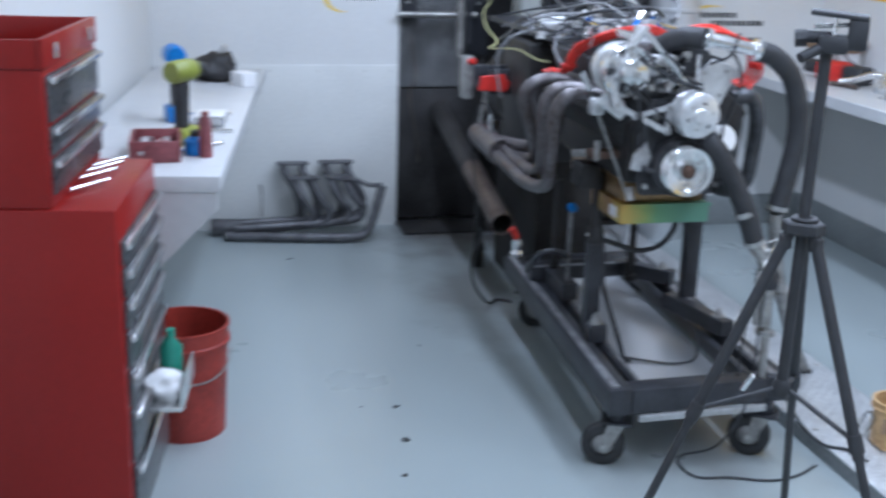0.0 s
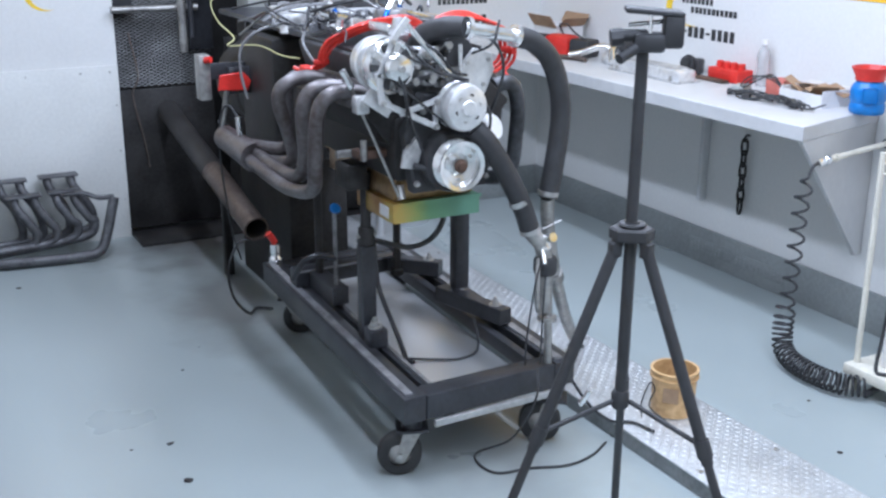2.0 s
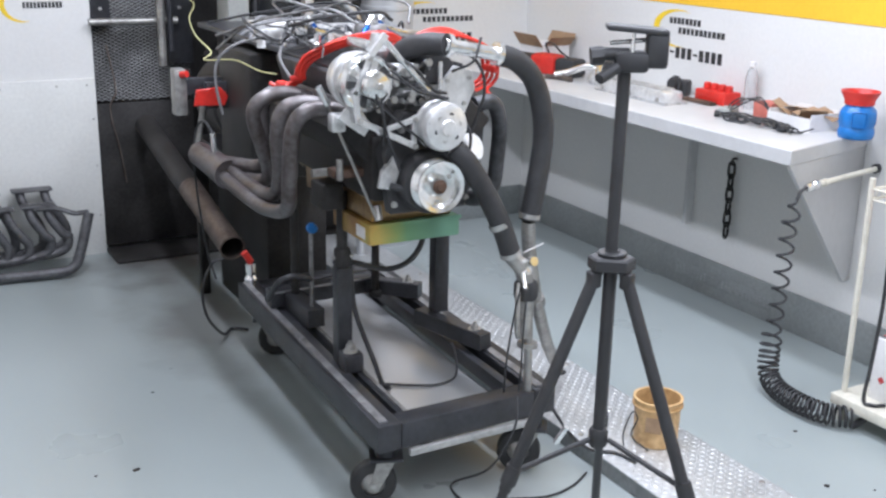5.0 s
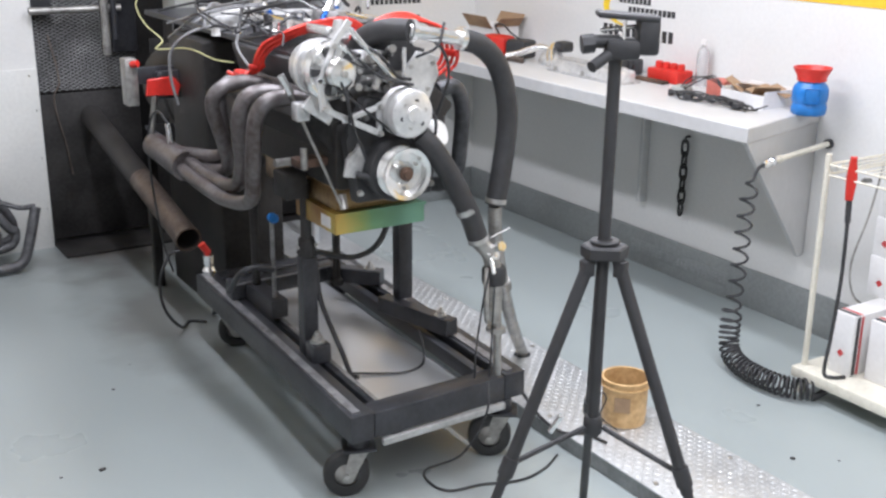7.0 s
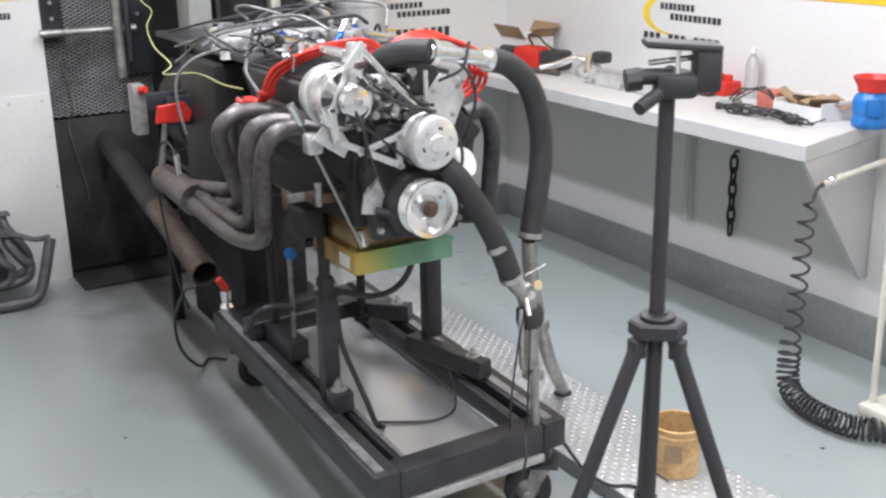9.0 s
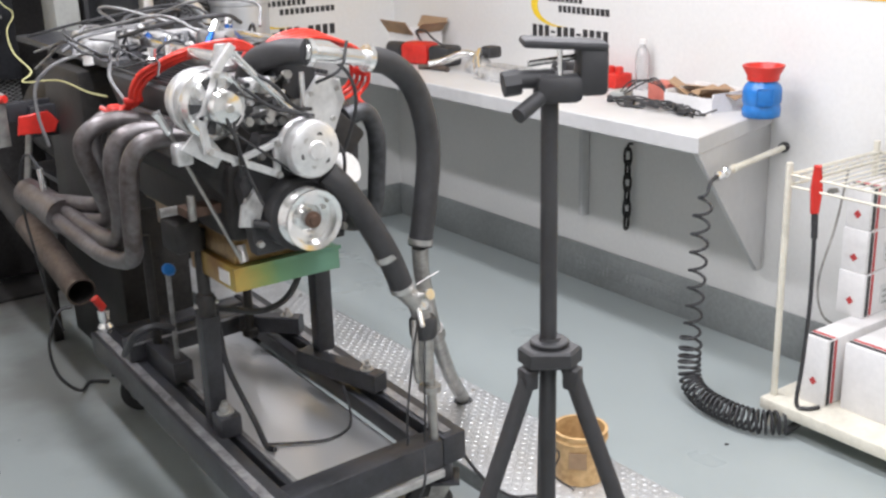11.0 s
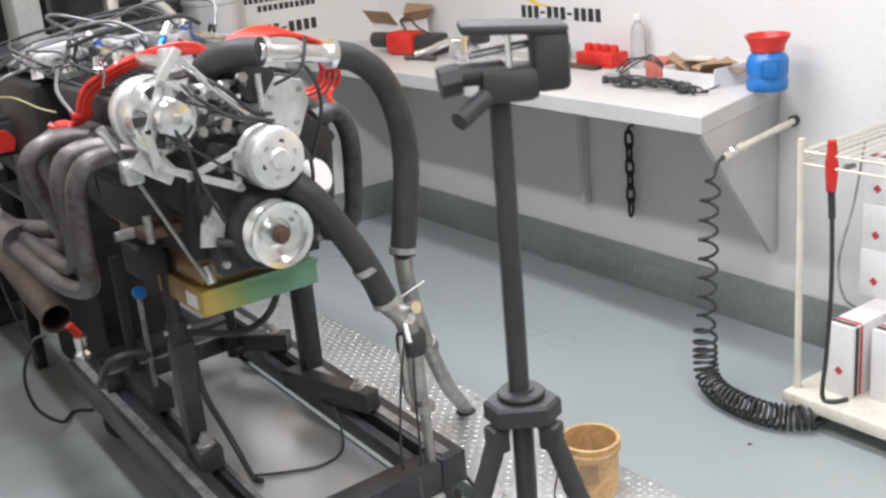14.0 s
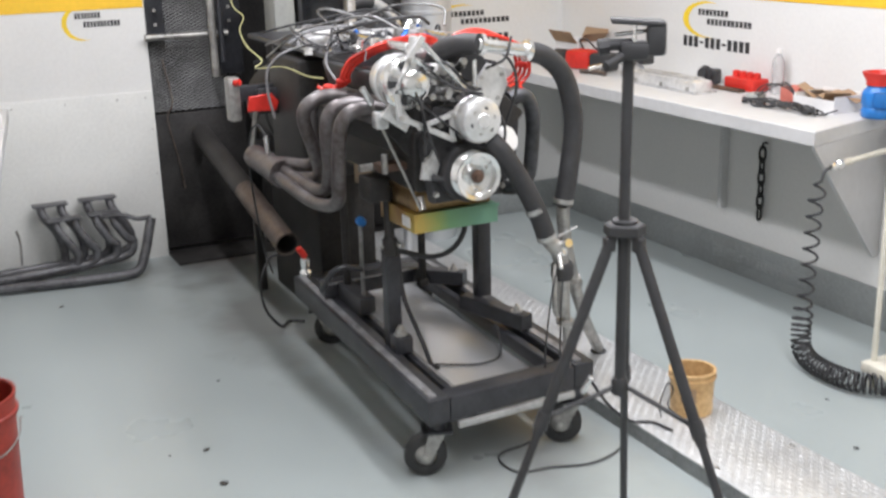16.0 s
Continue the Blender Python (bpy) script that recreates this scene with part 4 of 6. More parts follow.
for k in range(10):
    x, y = lead_rnd.uniform(0.03, 0.46), lead_rnd.uniform(0.45, 0.95)
    m = Matrix.Translation((x, y, 1.275)) @ Matrix.Rotation(lead_rnd.uniform(0, 3), 4, "Z") @ Matrix.Rotation(lead_rnd.uniform(-0.5, 0.5), 4, "X")
    part("connector", bm_lathe([(0, 0), (0.012, 0), (0.014, 0.008), (0.01, 0.012), (0.011, 0.035), (0, 0.038)], m, 10), lead_rnd.choice((CHROME, CHROME, BLUE_ANO, PLASTIC_BLACK, BOLT)), engine)
for pts in ([(0.02, 0.13, 1.245), (0.03, 0.095, 1.20), (0.06, 0.11, 1.13), (0.08, 0.15, 1.05)], [(0.10, 0.16, 1.30), (0.15, 0.10, 1.26), (0.21, 0.12, 1.20), (0.26, 0.13, 1.185)], [(0.33, 0.2, 1.30), (0.36, 0.13, 1.26), (0.375, 0.12, 1.18), (0.36, 0.17, 1.05)], [(0.29, 0.14, 1.15), (0.32, 0.10, 1.08), (0.33, 0.12, 1.0)]):
    part("front_lead", bm_tube(pts, 0.0045, 6, 6), RUBBER, engine)

# ---- test bay behind the engine ----
bay = thing("test_bay_frame", (0.1, YB, 0.0), "black steel guard of the test bay with expanded mesh", "guard frame")
part("kick_panel", bm_span(-0.115, 0.36, YB + 0.02, YB + 0.03, 0.03, 0.745, 0.003), DARK_SOOT, bay, "sooty black steel kick panel")
part("side_plate", bm_span(-0.118, -0.03, YB - 0.01, YB + 0.005, 1.13, 2.0, 0.003), BLACK_STEEL, bay)
part("side_plate", bm_span(0.24, 0.36, YB - 0.02, YB - 0.005, 0.93, 2.0, 0.003), BLACK_STEEL, bay)
for z in (1.20, 1.27, 1.40, 1.47):
    for x in (-0.075, 0.30):
        part("plate_bolt", bm_lathe([(0, 0.012), (0.008, 0.012), (0.009, 0.0), (0, 0)], front(x, YB - (0.01 if x < 0 else 0.02), z), 6), BOLT, bay)
part("cross_pipe", bm_rod((-0.14, YB - 0.05, 1.142), (0.28, YB - 0.05, 1.142), 0.017), GREY_METAL, bay, "grey steel cross pipe")
part("upright_pipe", bm_rod((0.19, YB - 0.09, 0.93), (0.19, YB - 0.09, 1.9), 0.02), GREY_METAL, bay)
part("upright_pipe", bm_rod((0.235, YB - 0.09, 1.0), (0.235, YB - 0.09, 1.9), 0.014), BLACK_STEEL, bay)


def expanded_mesh(x0, x1, z0, z1, y):
    """Diamond mesh from thin slanted strands."""
    bm = bmesh.new()
    pitch, slope = 0.034, 0.5
    h = z1 - z0
    w = x1 - x0
    lo, hi = -h / slope, w
    k = lo
    while k < hi:
        for s in (1, -1):
            pts = []
            for x in (max(0, k), min(w, k + h / slope)):
                z = (x - k) * slope
                pts.append((x, z if s > 0 else h - z))
            (xa, za), (xb, zb) = pts
            if xb - xa > 0.01:
                d = 0.0024
                vs = [bm.verts.new((x0 + a, y + o, z0 + b + q)) for a, b, q, o in ((xa, za, -d, 0), (xb, zb, -d, 0), (xb, zb, d, 0.003), (xa, za, d, 0.003))]
                bm.faces.new(vs)
        k += pitch
    return bm


part("mesh_screen", expanded_mesh(-0.115, 0.36, 0.755, 1.95, YB + 0.03), MESH_STEEL, bay, "expanded steel mesh")
part("mesh_screen", expanded_mesh(0.9, 1.41, 1.02, 1.95, YBR + 0.06), MESH_STEEL, bay, "expanded steel mesh")
part("kick_panel", bm_span(0.38, 1.415, YBR + 0.07, YBR + 0.08, 0.03, 1.0, 0.003), DARK_SOOT, bay)
part("sill_plate", bm_span(-0.118, 1.415, YBR - 0.02, YB + 0.018, 0.0, 0.016, 0.004), DARK_SOOT, bay, "rusty floor sill")
part("hanging_lead", bm_tube([(-0.06, YB - 0.02, 1.03), (-0.03, YB - 0.03, 0.82), (-0.06, YB - 0.02, 0.72), (-0.02, YB - 0.01, 0.5), (0.0, YB, 0.35)], 0.004, 6), PIPE_BROWN, bay)

absorber = thing("dynamometer", (0.28, 1.7, 0.0), "dark oily engine dynamometer bolted behind the engine", "dynamometer")
part("bellhousing", bm_lathe([(0, -0.16), (0.14, -0.16), (0.155, -0.1), (0.17, 0.16), (0, 0.16)], front(0.26, 1.02, 0.95), 28), DARK_SOOT, absorber)
part("drive_guard", bm_span(0.06, 0.46, 1.19, 1.55, 0.72, 1.18, 0.02), DARK_SOOT, absorber)
part("water_brake", bm_lathe([(0, -0.3), (0.16, -0.3), (0.175, -0.25), (0.175, -0.06), (0.185, -0.05), (0.185, 0.05), (0.175, 0.06), (0.175, 0.25), (0.16, 0.3), (0, 0.3)], front(0.30, 1.86, 0.90), 32), DARK_SOOT, absorber)
part("stand", bm_span(0.24, 0.5, 1.56, 2.2, 0.0, 0.68, 0.01), DARK_SOOT, absorber)
part("stand_plate", bm_span(0.16, 0.52, 1.50, 2.24, 0.6805, 0.70, 0.004), BLACK_STEEL, absorber)
part("red_lever", bm_prism([(-0.06, -0.03), (0.055, -0.035), (0.07, 0.0), (0.04, 0.035), (-0.05, 0.028)], Matrix.Translation((-0.01, 1.44, 0.998)) @ Matrix.Rotation(radians(90), 4, "X"), 0.012, 0.003), RED_BRIGHT, absorber, "red lever plate")
part("lever_rod", bm_rod((-0.025, 1.46, 0.98), (-0.045, 1.50, 0.80), 0.011), GREY_METAL, absorber)
part("lever_bracket", bm_span(-0.02, 0.065, 1.445, 1.47, 0.95, 1.05, 0.004), BLACK_STEEL, absorber)
part("solenoid_box", bm_span(-0.13, -0.085, 1.46, 1.52, 0.93, 1.10, 0.006), GREY_METAL, absorber, "small grey enclosure")
part("solenoid_cap", bm_rod((-0.105, 1.46, 1.08), (-0.09, 1.44, 1.085), 0.012), RED_BRIGHT, absorber)
part("box_arm", bm_span(-0.076, 0.07, 1.50, 1.53, 1.0, 1.06, 0.004), BLACK_STEEL, absorber)
part("top_tray", bm_span(0.09, 0.56, 0.93, 1.9, 1.205, 1.225, 0.004), BLACK_STEEL, absorber, "black tray above the dynamometer")
for sx, sy in ((0.20, 1.56), (0.50, 1.56), (0.20, 1.86), (0.50, 1.86)):
    part("tray_leg", bm_span(sx - 0.012, sx + 0.012, sy - 0.012, sy + 0.012, 0.7, 1.2045), BLACK_STEEL, absorber)
for pts, r, m in (([(0.0, 1.0, 1.25), (0.1, 1.2, 1.30), (0.25, 1.5, 1.27), (0.3, 1.85, 1.24)], 0.012, GREY_METAL), ([(0.1, 0.95, 1.25), (0.2, 1.1, 1.33), (0.4, 1.2, 1.33), (0.5, 1.5, 1.25)], 0.014, RUBBER), ([(0.45, 0.9, 1.24), (0.4, 1.1, 1.35), (0.2, 1.35, 1.31), (0.05, 1.6, 1.25)], 0.010, RUBBER), ([(0.35, 0.95, 1.26), (0.2, 1.0, 1.31), (0.02, 1.1, 1.28), (-0.02, 1.3, 1.235)], 0.008, GREY_METAL)):
    part("sensor_hose", bm_tube(pts, r * 0.45, 10, 6), HOSE_GREY if m is GREY_METAL else m, absorber)
for x, y, sx, sy, sz, m in ((0.12, 1.12, 0.13, 0.08, 0.05, CAST), (0.33, 1.05, 0.16, 0.1, 0.06, CAST), (0.22, 1.35, 0.18, 0.12, 0.05, ALLOY), (0.45, 1.3, 0.1, 0.12, 0.07, PLASTIC_BLACK)):
    part("sensor_block", bm_box(x, y, 1.226 + sz / 2, sx, sy, sz, 0.008), m, absorber)
for k in range(6):
    part("sensor_clip", bm_lathe([(0, 0.03), (0.012, 0.03), (0.016, 0.0), (0, 0)], Matrix.Translation((0.03 + 0.085 * k, 0.97 + 0.03 * (k % 2), 1.226)), 10), CHROME if k % 2 else WHITE_PLASTIC, absorber)

cabinet = thing("control_enclosure", (0.48, 2.6, 1.226), "tall light grey control enclosure in the test bay", "enclosure")
part("case", bm_span(0.40, 0.50, 2.45, 2.62, 1.10, 1.95, 0.006), GREY_BOX, cabinet)
part("case_foot", bm_span(0.40, 0.56, 2.40, 2.64, 0.0, 1.0995, 0.006), DARK_SOOT, cabinet)
mon = thing("black_display", (0.72, 2.55, 1.13), "black display panel on a post in the test bay", "display")
part("case", bm_span(0.535, 0.93, 2.50, 2.54, 1.16, 1.55, 0.008), PLASTIC_BLACK, mon)
part("screen", bm_span(0.555, 0.91, 2.4975, 2.4995, 1.18, 1.53), GLASS_DARK, mon)
part("post", bm_span(0.70, 0.76, 2.505, 2.535, 0.0, 1.1595, 0.004), BLACK_STEEL, mon)
duct = thing("vent_duct", (1.22, 2.55, 0.0), "grey galvanised round duct standing in the bay", "duct")
part("pipe", bm_lathe([(0, 0), (0.13, 0), (0.13, 0.6), (0.136, 0.605), (0.136, 0.62), (0.13, 0.625), (0.13, 1.2), (0.136, 1.205), (0.136, 1.22), (0.13, 1.225), (0.13, 2.0), (0, 2.0)], Matrix.Translation((1.25, 2.54, 0)), 32), TRAY_STEEL, duct)
elbow = thing("bent_exhaust_tube", (0.95, 2.3, 0.0), "bright bent tube with a black rubber end on a grey post", "tube")
part("tube", bm_tube([(0.80, 2.2, 1.30), (0.835, 2.2, 1.287), (0.875, 2.2, 1.255), (0.92, 2.2, 1.20), (0.94, 2.2, 1.12), (0.945, 2.2, 0.9), (0.945, 2.2, 0.0)], 0.022, 18, 6), TRAY_STEEL, elbow)
part("rubber_end", bm_tube([(0.70, 2.2, 1.295), (0.75, 2.2, 1.304), (0.803, 2.2, 1.299)], 0.027, 16, 5), RUBBER, elbow, "black rubber hose end")
part("side_post", bm_span(0.665, 0.705, 2.17, 2.23, 0.0, 1.33, 0.004), GREY_METAL, elbow)
ywire = thing("yellow_wire", (0.1, 2.0, 1.1), "thin yellow wire hanging in loops behind the engine", "wire")
part("strand", bm_tube([(0.16, 2.46, 1.62), (0.173, 2.400, 1.332), (0.197, 2.300, 1.265), (0.089, 2.000, 1.232), (-0.003, 1.600, 1.203), (-0.024, 1.350, 1.173), (-0.079, 1.250, 1.158), (-0.014, 1.120, 1.170), (0.012, 0.950, 1.154), (-0.013, 0.720, 1.174)], 0.0024, 6, 8), YELLOW_WIRE, ywire)

tailpipe = thing("exhaust_pipe", (0.09, 1.9, 0.3), "heat-stained steel exhaust pipe sloping out of the bay", "exhaust pipe")
part("pipe", bm_tube([(0.0945, 2.15, 0.4945), (0.093, 1.85, 0.433), (0.092, 1.552, 0.372)], 0.05, 26, 6, hollow=True), PIPE_BROWN, tailpipe)
# upper half is darker than the brown open end
part("upper_pipe", bm_tube([(0.10, 2.88, 0.64), (0.095, 2.3, 0.525), (0.0943, 2.12, 0.4885)], 0.0515, 26, 6, hollow=True), DARK_SOOT, tailpipe, "dark upper half of the pipe")
part("pipe_lining", bm_tube([(0.10, 2.86, 0.636), (0.095, 2.3, 0.525), (0.092, 1.555, 0.3725)], 0.046, 26, 6, hollow=True), DARK_SOOT, tailpipe)
part("pipe_rim", bm_lathe([(0.046, 0), (0.052, 0), (0.052, 0.02), (0.046, 0.02), (0.046, 0)], along((0.092, 1.552, 0.372), (0.095, 2.3, 0.525)), 26), PIPE_BROWN, tailpipe)
part("pipe_stand", bm_span(0.12, 0.16, 2.1, 2.14, 0.0, 0.43, 0.003), DARK_SOOT, tailpipe)
regulator = thing("pressure_regulator", (0.05, 1.40, 0.29), "chrome regulator with a red knob on the cart's rear rail", "regulator")
part("body", bm_lathe([(0, 0), (0.022, 0), (0.026, 0.02), (0.016, 0.035), (0.02, 0.05), (0.02, 0.08), (0, 0.085)], Matrix.Translation((0.10, 1.36, 0.2835)), 16), CHROME, regulator)
part("red_knob", bm_rod((0.10, 1.36, 0.37), (0.075, 1.36, 0.41), 0.014), RED_BRIGHT, regulator)
bluevalve = thing("valve_with_blue_handwheel", (0.14, 0.86, 0.35), "brass drain valve with a blue handwheel on a black pipe", "valve")
part("stem", bm_rod((0.14, 0.84, 0.3525), (0.14, 0.84, 0.62), 0.0075), CAST_DARK, bluevalve)
part("handwheel", bm_lathe([(0, -0.006), (0.016, -0.006), (0.021, 0), (0.016, 0.006), (0, 0.008)], Matrix.Translation((0.14, 0.83, 0.635)) @ Matrix.Rotation(radians(50), 4, "X"), 12), BLUE_PLASTIC, bluevalve, "blue scalloped handwheel")
part("foot", bm_span(0.11, 0.17, 0.80, 1.02, 0.2895, 0.352), BLACK_STEEL, bluevalve)
part("elbow_pipe", bm_tube([(0.14, 0.84, 0.45), (0.08, 0.84, 0.47), (0.03, 0.86, 0.45), (0.02, 0.95, 0.36)], 0.011, 10), BLACK_STEEL, bluevalve)

# ---- white board with old headers ----
board = structure("wall_board", bm_span(-1.375, -0.122, YB - 0.014, YB - 0.002, 0.0, 0.875, 0.002), PANEL_WHITE, "white hardboard panel screwed to the lower wall", "wall panel")
for bx in (-1.1, -0.8, -0.55, -0.3, -0.16):
    part("screw", bm_lathe([(0, 0.003), (0.005, 0.002), (0.006, 0), (0, 0)], front(bx, YB - 0.014, 0.845), 8), BOLT, board)
for bz in (0.2, 0.45, 0.68):
    part("screw", bm_lathe([(0, 0.003), (0.005, 0.002), (0.006, 0), (0, 0)], front(-0.14, YB - 0.014, bz), 8), BOLT, board)

old = thing("exhaust_header_pair", (-0.65, 2.72, 0.0), "pair of dull grey exhaust headers leaning on the white board", "exhaust headers")
for row in (0, 1):
    yy = 2.84 - 0.10 * row
    xs = (-0.74, -0.645, -0.52, -0.41) if row == 0 else (-0.69, -0.60, -0.50, -0.42)
    zt = 0.37 - 0.055 * row
    for k, x in enumerate(xs):
        bend = (-0.03 if k < 2 else 0.03)
        pts = [(x, yy, zt), (x + 0.01, yy - 0.02, zt - 0.05), (x + 0.06, yy - 0.035, zt - 0.13), (x + 0.085, yy - 0.03, 0.13 + 0.012 * k), (x + 0.05, yy - 0.03, 0.075 + 0.008 * k), (x - 0.15, yy - 0.03, 0.055 + 0.008 * k), (-1.0, yy - 0.03 - 0.02 * (k % 2), 0.05 + 0.02 * (k % 2))]
        part("header_tube", bm_tube(pts, 0.021, 12, 6), OLD_HEADER, old, "dull grey bent tube")
    flange = bm_span(xs[0] - 0.035, xs[1] + 0.035, yy - 0.035, yy + 0.035, zt - 0.002, zt + 0.008, 0.002)
    part("flange", flange, OLD_HEADER, old)
    part("flange", bm_span(xs[2] - 0.035, xs[3] + 0.035, yy - 0.035, yy + 0.035, zt + 0.002, zt + 0.012, 0.002), OLD_HEADER, old)
part("corner_tube", bm_tube([(-0.245, 2.66, 0.285), (-0.30, 2.62, 0.12), (-0.345, 2.60, 0.045), (-0.45, 2.60, 0.03), (-0.75, 2.64, 0.03), (-1.05, 2.70, 0.03)], 0.024, 14, 6), OLD_HEADER, old)
part("strap", bm_tube([(-0.245, 2.66, 0.29), (-0.31, 2.68, 0.285), (-0.38, 2.70, 0.31), (-0.47, 2.72, 0.31)], 0.012, 8, 4), OLD_HEADER, old)
part("collector", bm_tube([(-0.96, 2.78, 0.05), (-1.12, 2.80, 0.05)], 0.045, 18, 4), OLD_HEADER, old)
part("hook_rod", bm_tube([(-0.86, 2.80, 0.1), (-0.855, 2.81, 0.22), (-0.865, 2.81, 0.27)], 0.006, 8), GREY_METAL, old)

# ---- left bench ----
WEST = Matrix.Translation((-1.12, 0.31, 0)) @ Matrix.Rotation(radians(-6.9), 4, "Z")


def wested(bm, m=None):
    bmesh.ops.transform(bm, matrix=m or WEST, verts=bm.verts)
    return bm


lb = thing("side_bench", (-1.3, 1.4, 0.0), "white wall-mounted side bench on triangular gussets", "workbench")
part("benchtop", wested(bm_span(-0.52, 0.0, 0.0, 2.28, 0.85, 0.90, 0.004)), BENCH_WHITE, lb)
for gy in (0.004, 1.2, 2.2):
    m = Matrix(((1, 0, 0, 0), (0, 0, 1, gy), (0, 1, 0, 0), (0, 0, 0, 1)))
    part("gusset", wested(bm_prism([(-0.01, 0.8495), (-0.52, 0.8495), (-0.52, 0.33), (-0.47, 0.33), (-0.01, 0.80)], m, 0.02, 0.002)), BENCH_WHITE, lb)

# ---- red tool chest ----
CHEST = Matrix.Translation((-1.357, -0.31, 0)) @ Matrix.Rotation(radians(-7), 4, "Z")
chest = thing("tool_chest", (-1.6, -0.05, 0.0), "red steel roller tool chest with drawer stack", "tool chest")
cw, cl = 0.46, 0.56
part("lower_cabinet", wested(bm_span(-cw, -0.012, 0, cl, 0.09, 0.97, 0.008), CHEST), RED_PAINT, chest)
part("upper_cabinet", wested(bm_span(-cw, -0.152, 0.004, cl - 0.004, 0.9705, 1.285, 0.006), CHEST), RED_PAINT, chest)
for nm, q in (("till_front", (-0.160, -0.145, 0.0, cl, 1.2855, 1.352)), ("till_back", (-cw, -cw + 0.012, 0.0, cl, 1.2855, 1.352)), ("till_side", (-cw + 0.0125, -0.1605, 0.0, 0.012, 1.2855, 1.35)), ("till_side", (-cw + 0.0125, -0.1605, cl - 0.012, cl, 1.2855, 1.35))):
    part(nm, wested(bm_span(*q, 0.003), CHEST), RED_PAINT, chest)
part("raised_lid", wested(bm_span(-cw - 0.018, -cw - 0.002, 0.0, cl, 1.34, 1.66, 0.004), CHEST), RED_PAINT, chest, "red lid standing open")
part("lid_stay", wested(bm_rod((-cw + 0.03, cl - 0.03, 1.33), (-cw + 0.015, cl - 0.03, 1.62), 0.004, 8), CHEST), BLACK_STEEL, chest)
for y in (0.10, cl - 0.10):
    part("till_latch", wested(bm_span(-0.1445, -0.139, y - 0.014, y + 0.014, 1.30, 1.335, 0.002), CHEST), CHROME, chest, "chrome latch")
zz = 0.13
for hgt in (0.19, 0.15, 0.10, 0.10, 0.08, 0.08, 0.07):
    d = part("drawer", wested(bm_span(-0.0115, 0.0, 0.025, cl - 0.025, zz, zz + hgt - 0.012, 0.003), CHEST), DRAWER_GREY, chest, "grey drawer front")
    part("drawer_pull", wested(bm_span(0.0, 0.014, 0.03, cl - 0.03, zz + hgt - 0.035, zz + hgt - 0.016, 0.004), CHEST), CHROME, d, "long bright drawer pull")
    zz += hgt
zz = 1.0
for hgt in (0.09, 0.075, 0.115):
    d = part("drawer", wested(bm_span(-0.1515, -0.142, 0.02, cl - 0.02, zz, zz + hgt - 0.01, 0.003), CHEST), DRAWER_GREY, chest, "grey drawer front")
    part("drawer_pull", wested(bm_span(-0.142, -0.128, 0.025, cl - 0.025, zz + hgt - 0.03, zz + hgt - 0.014, 0.004), CHEST), CHROME, d, "long bright drawer pull")
    zz += hgt
for x in (-cw + 0.06, -0.08):
    for y in (0.07, cl - 0.07):
        part("caster", wested(bm_lathe([(0, -0.02), (0.04, -0.02), (0.045, 0), (0.04, 0.02), (0, 0.02)], Matrix.Translation((x, y, 0.045)) @ Matrix.Rotation(radians(90), 4, "X"), 18), CHEST), WHEEL_BLACK, chest)
# rags and cans in the half-open bottom drawer side rack
rack_items = thing("spray_can_caddy", (-1.32, 0.1, 0.5), "bright wire caddy with rags and a green bottle on the chest", "caddy")
part("tray", wested(bm_span(0.015, 0.10, 0.14, cl - 0.18, 0.40, 0.412, 0.003), CHEST), CHROME, rack_items)
part("front_bar", wested(bm_span(0.093, 0.10, 0.14, cl - 0.18, 0.4125, 0.47, 0.002), CHEST), CHROME, rack_items)
part("green_bottle", wested(bm_lathe([(0, 0), (0.028, 0), (0.03, 0.01), (0.03, 0.1), (0.012, 0.125), (0.012, 0.15), (0, 0.15)], Matrix.Translation((0.05, 0.31, 0.4125)), 16), CHEST), GREEN_PLASTIC, rack_items)
rag = bmesh.new()
bmesh.ops.create_icosphere(rag, subdivisions=3, radius=0.05)
for v in rag.verts:
    v.co *= 1 + 0.5 * noise.noise(v.co * 28)
    v.co.z *= 0.8
bmesh.ops.translate(rag, vec=(0.05, 0.21, 0.448), verts=rag.verts)
part("rag", wested(rag, CHEST), PAPER, rack_items, "crumpled white rag")


def bucket(name, x, y, z, r0, r1, h, mat, label, lugs):
    ob = thing(name, (x, y, z), label, "bucket")
    m = Matrix.Translation((x, y, z))
    t = 0.004
    part("shell", bm_lathe([(0, 0), (r0, 0), (r0 + (r1 - r0) * 0.82, h * 0.82), (r1 + 0.006, h * 0.83), (r1 + 0.006, h * 0.86), (r1, h * 0.87), (r1, h * 0.97), (r1 + 0.005, h * 0.975), (r1 + 0.005, h), (r1 - t, h), (r0 - t, 0.006), (0, 0.006)], m, 36), mat, ob)
    return ob


redb = bucket("red_bucket", -1.245, 0.56, 0.0, 0.125, 0.142, 0.37, material("red_bucket_plastic", (0.30, 0.035, 0.022), 0.4, vary=0.2, scale=9), "dirty red plastic bucket beside the tool chest", True)
part("handle", bm_tube([(-1.245 + 0.148 * math.cos(a), 0.56 + 0.148 * math.sin(a), 0.30 - 0.09 * math.sin(a - 3.4)) for a in [3.6 + 0.33 * k for k in range(9)]], 0.003, 6), GREY_METAL, redb)

# items on the left bench and the chest
def hand_tool(name, pts, r, mat, label, category="tool"):
    ob = thing(name, pts[0], label, category)
    part("body", bm_tube(pts, r, 10, 4), mat, ob)
    return ob


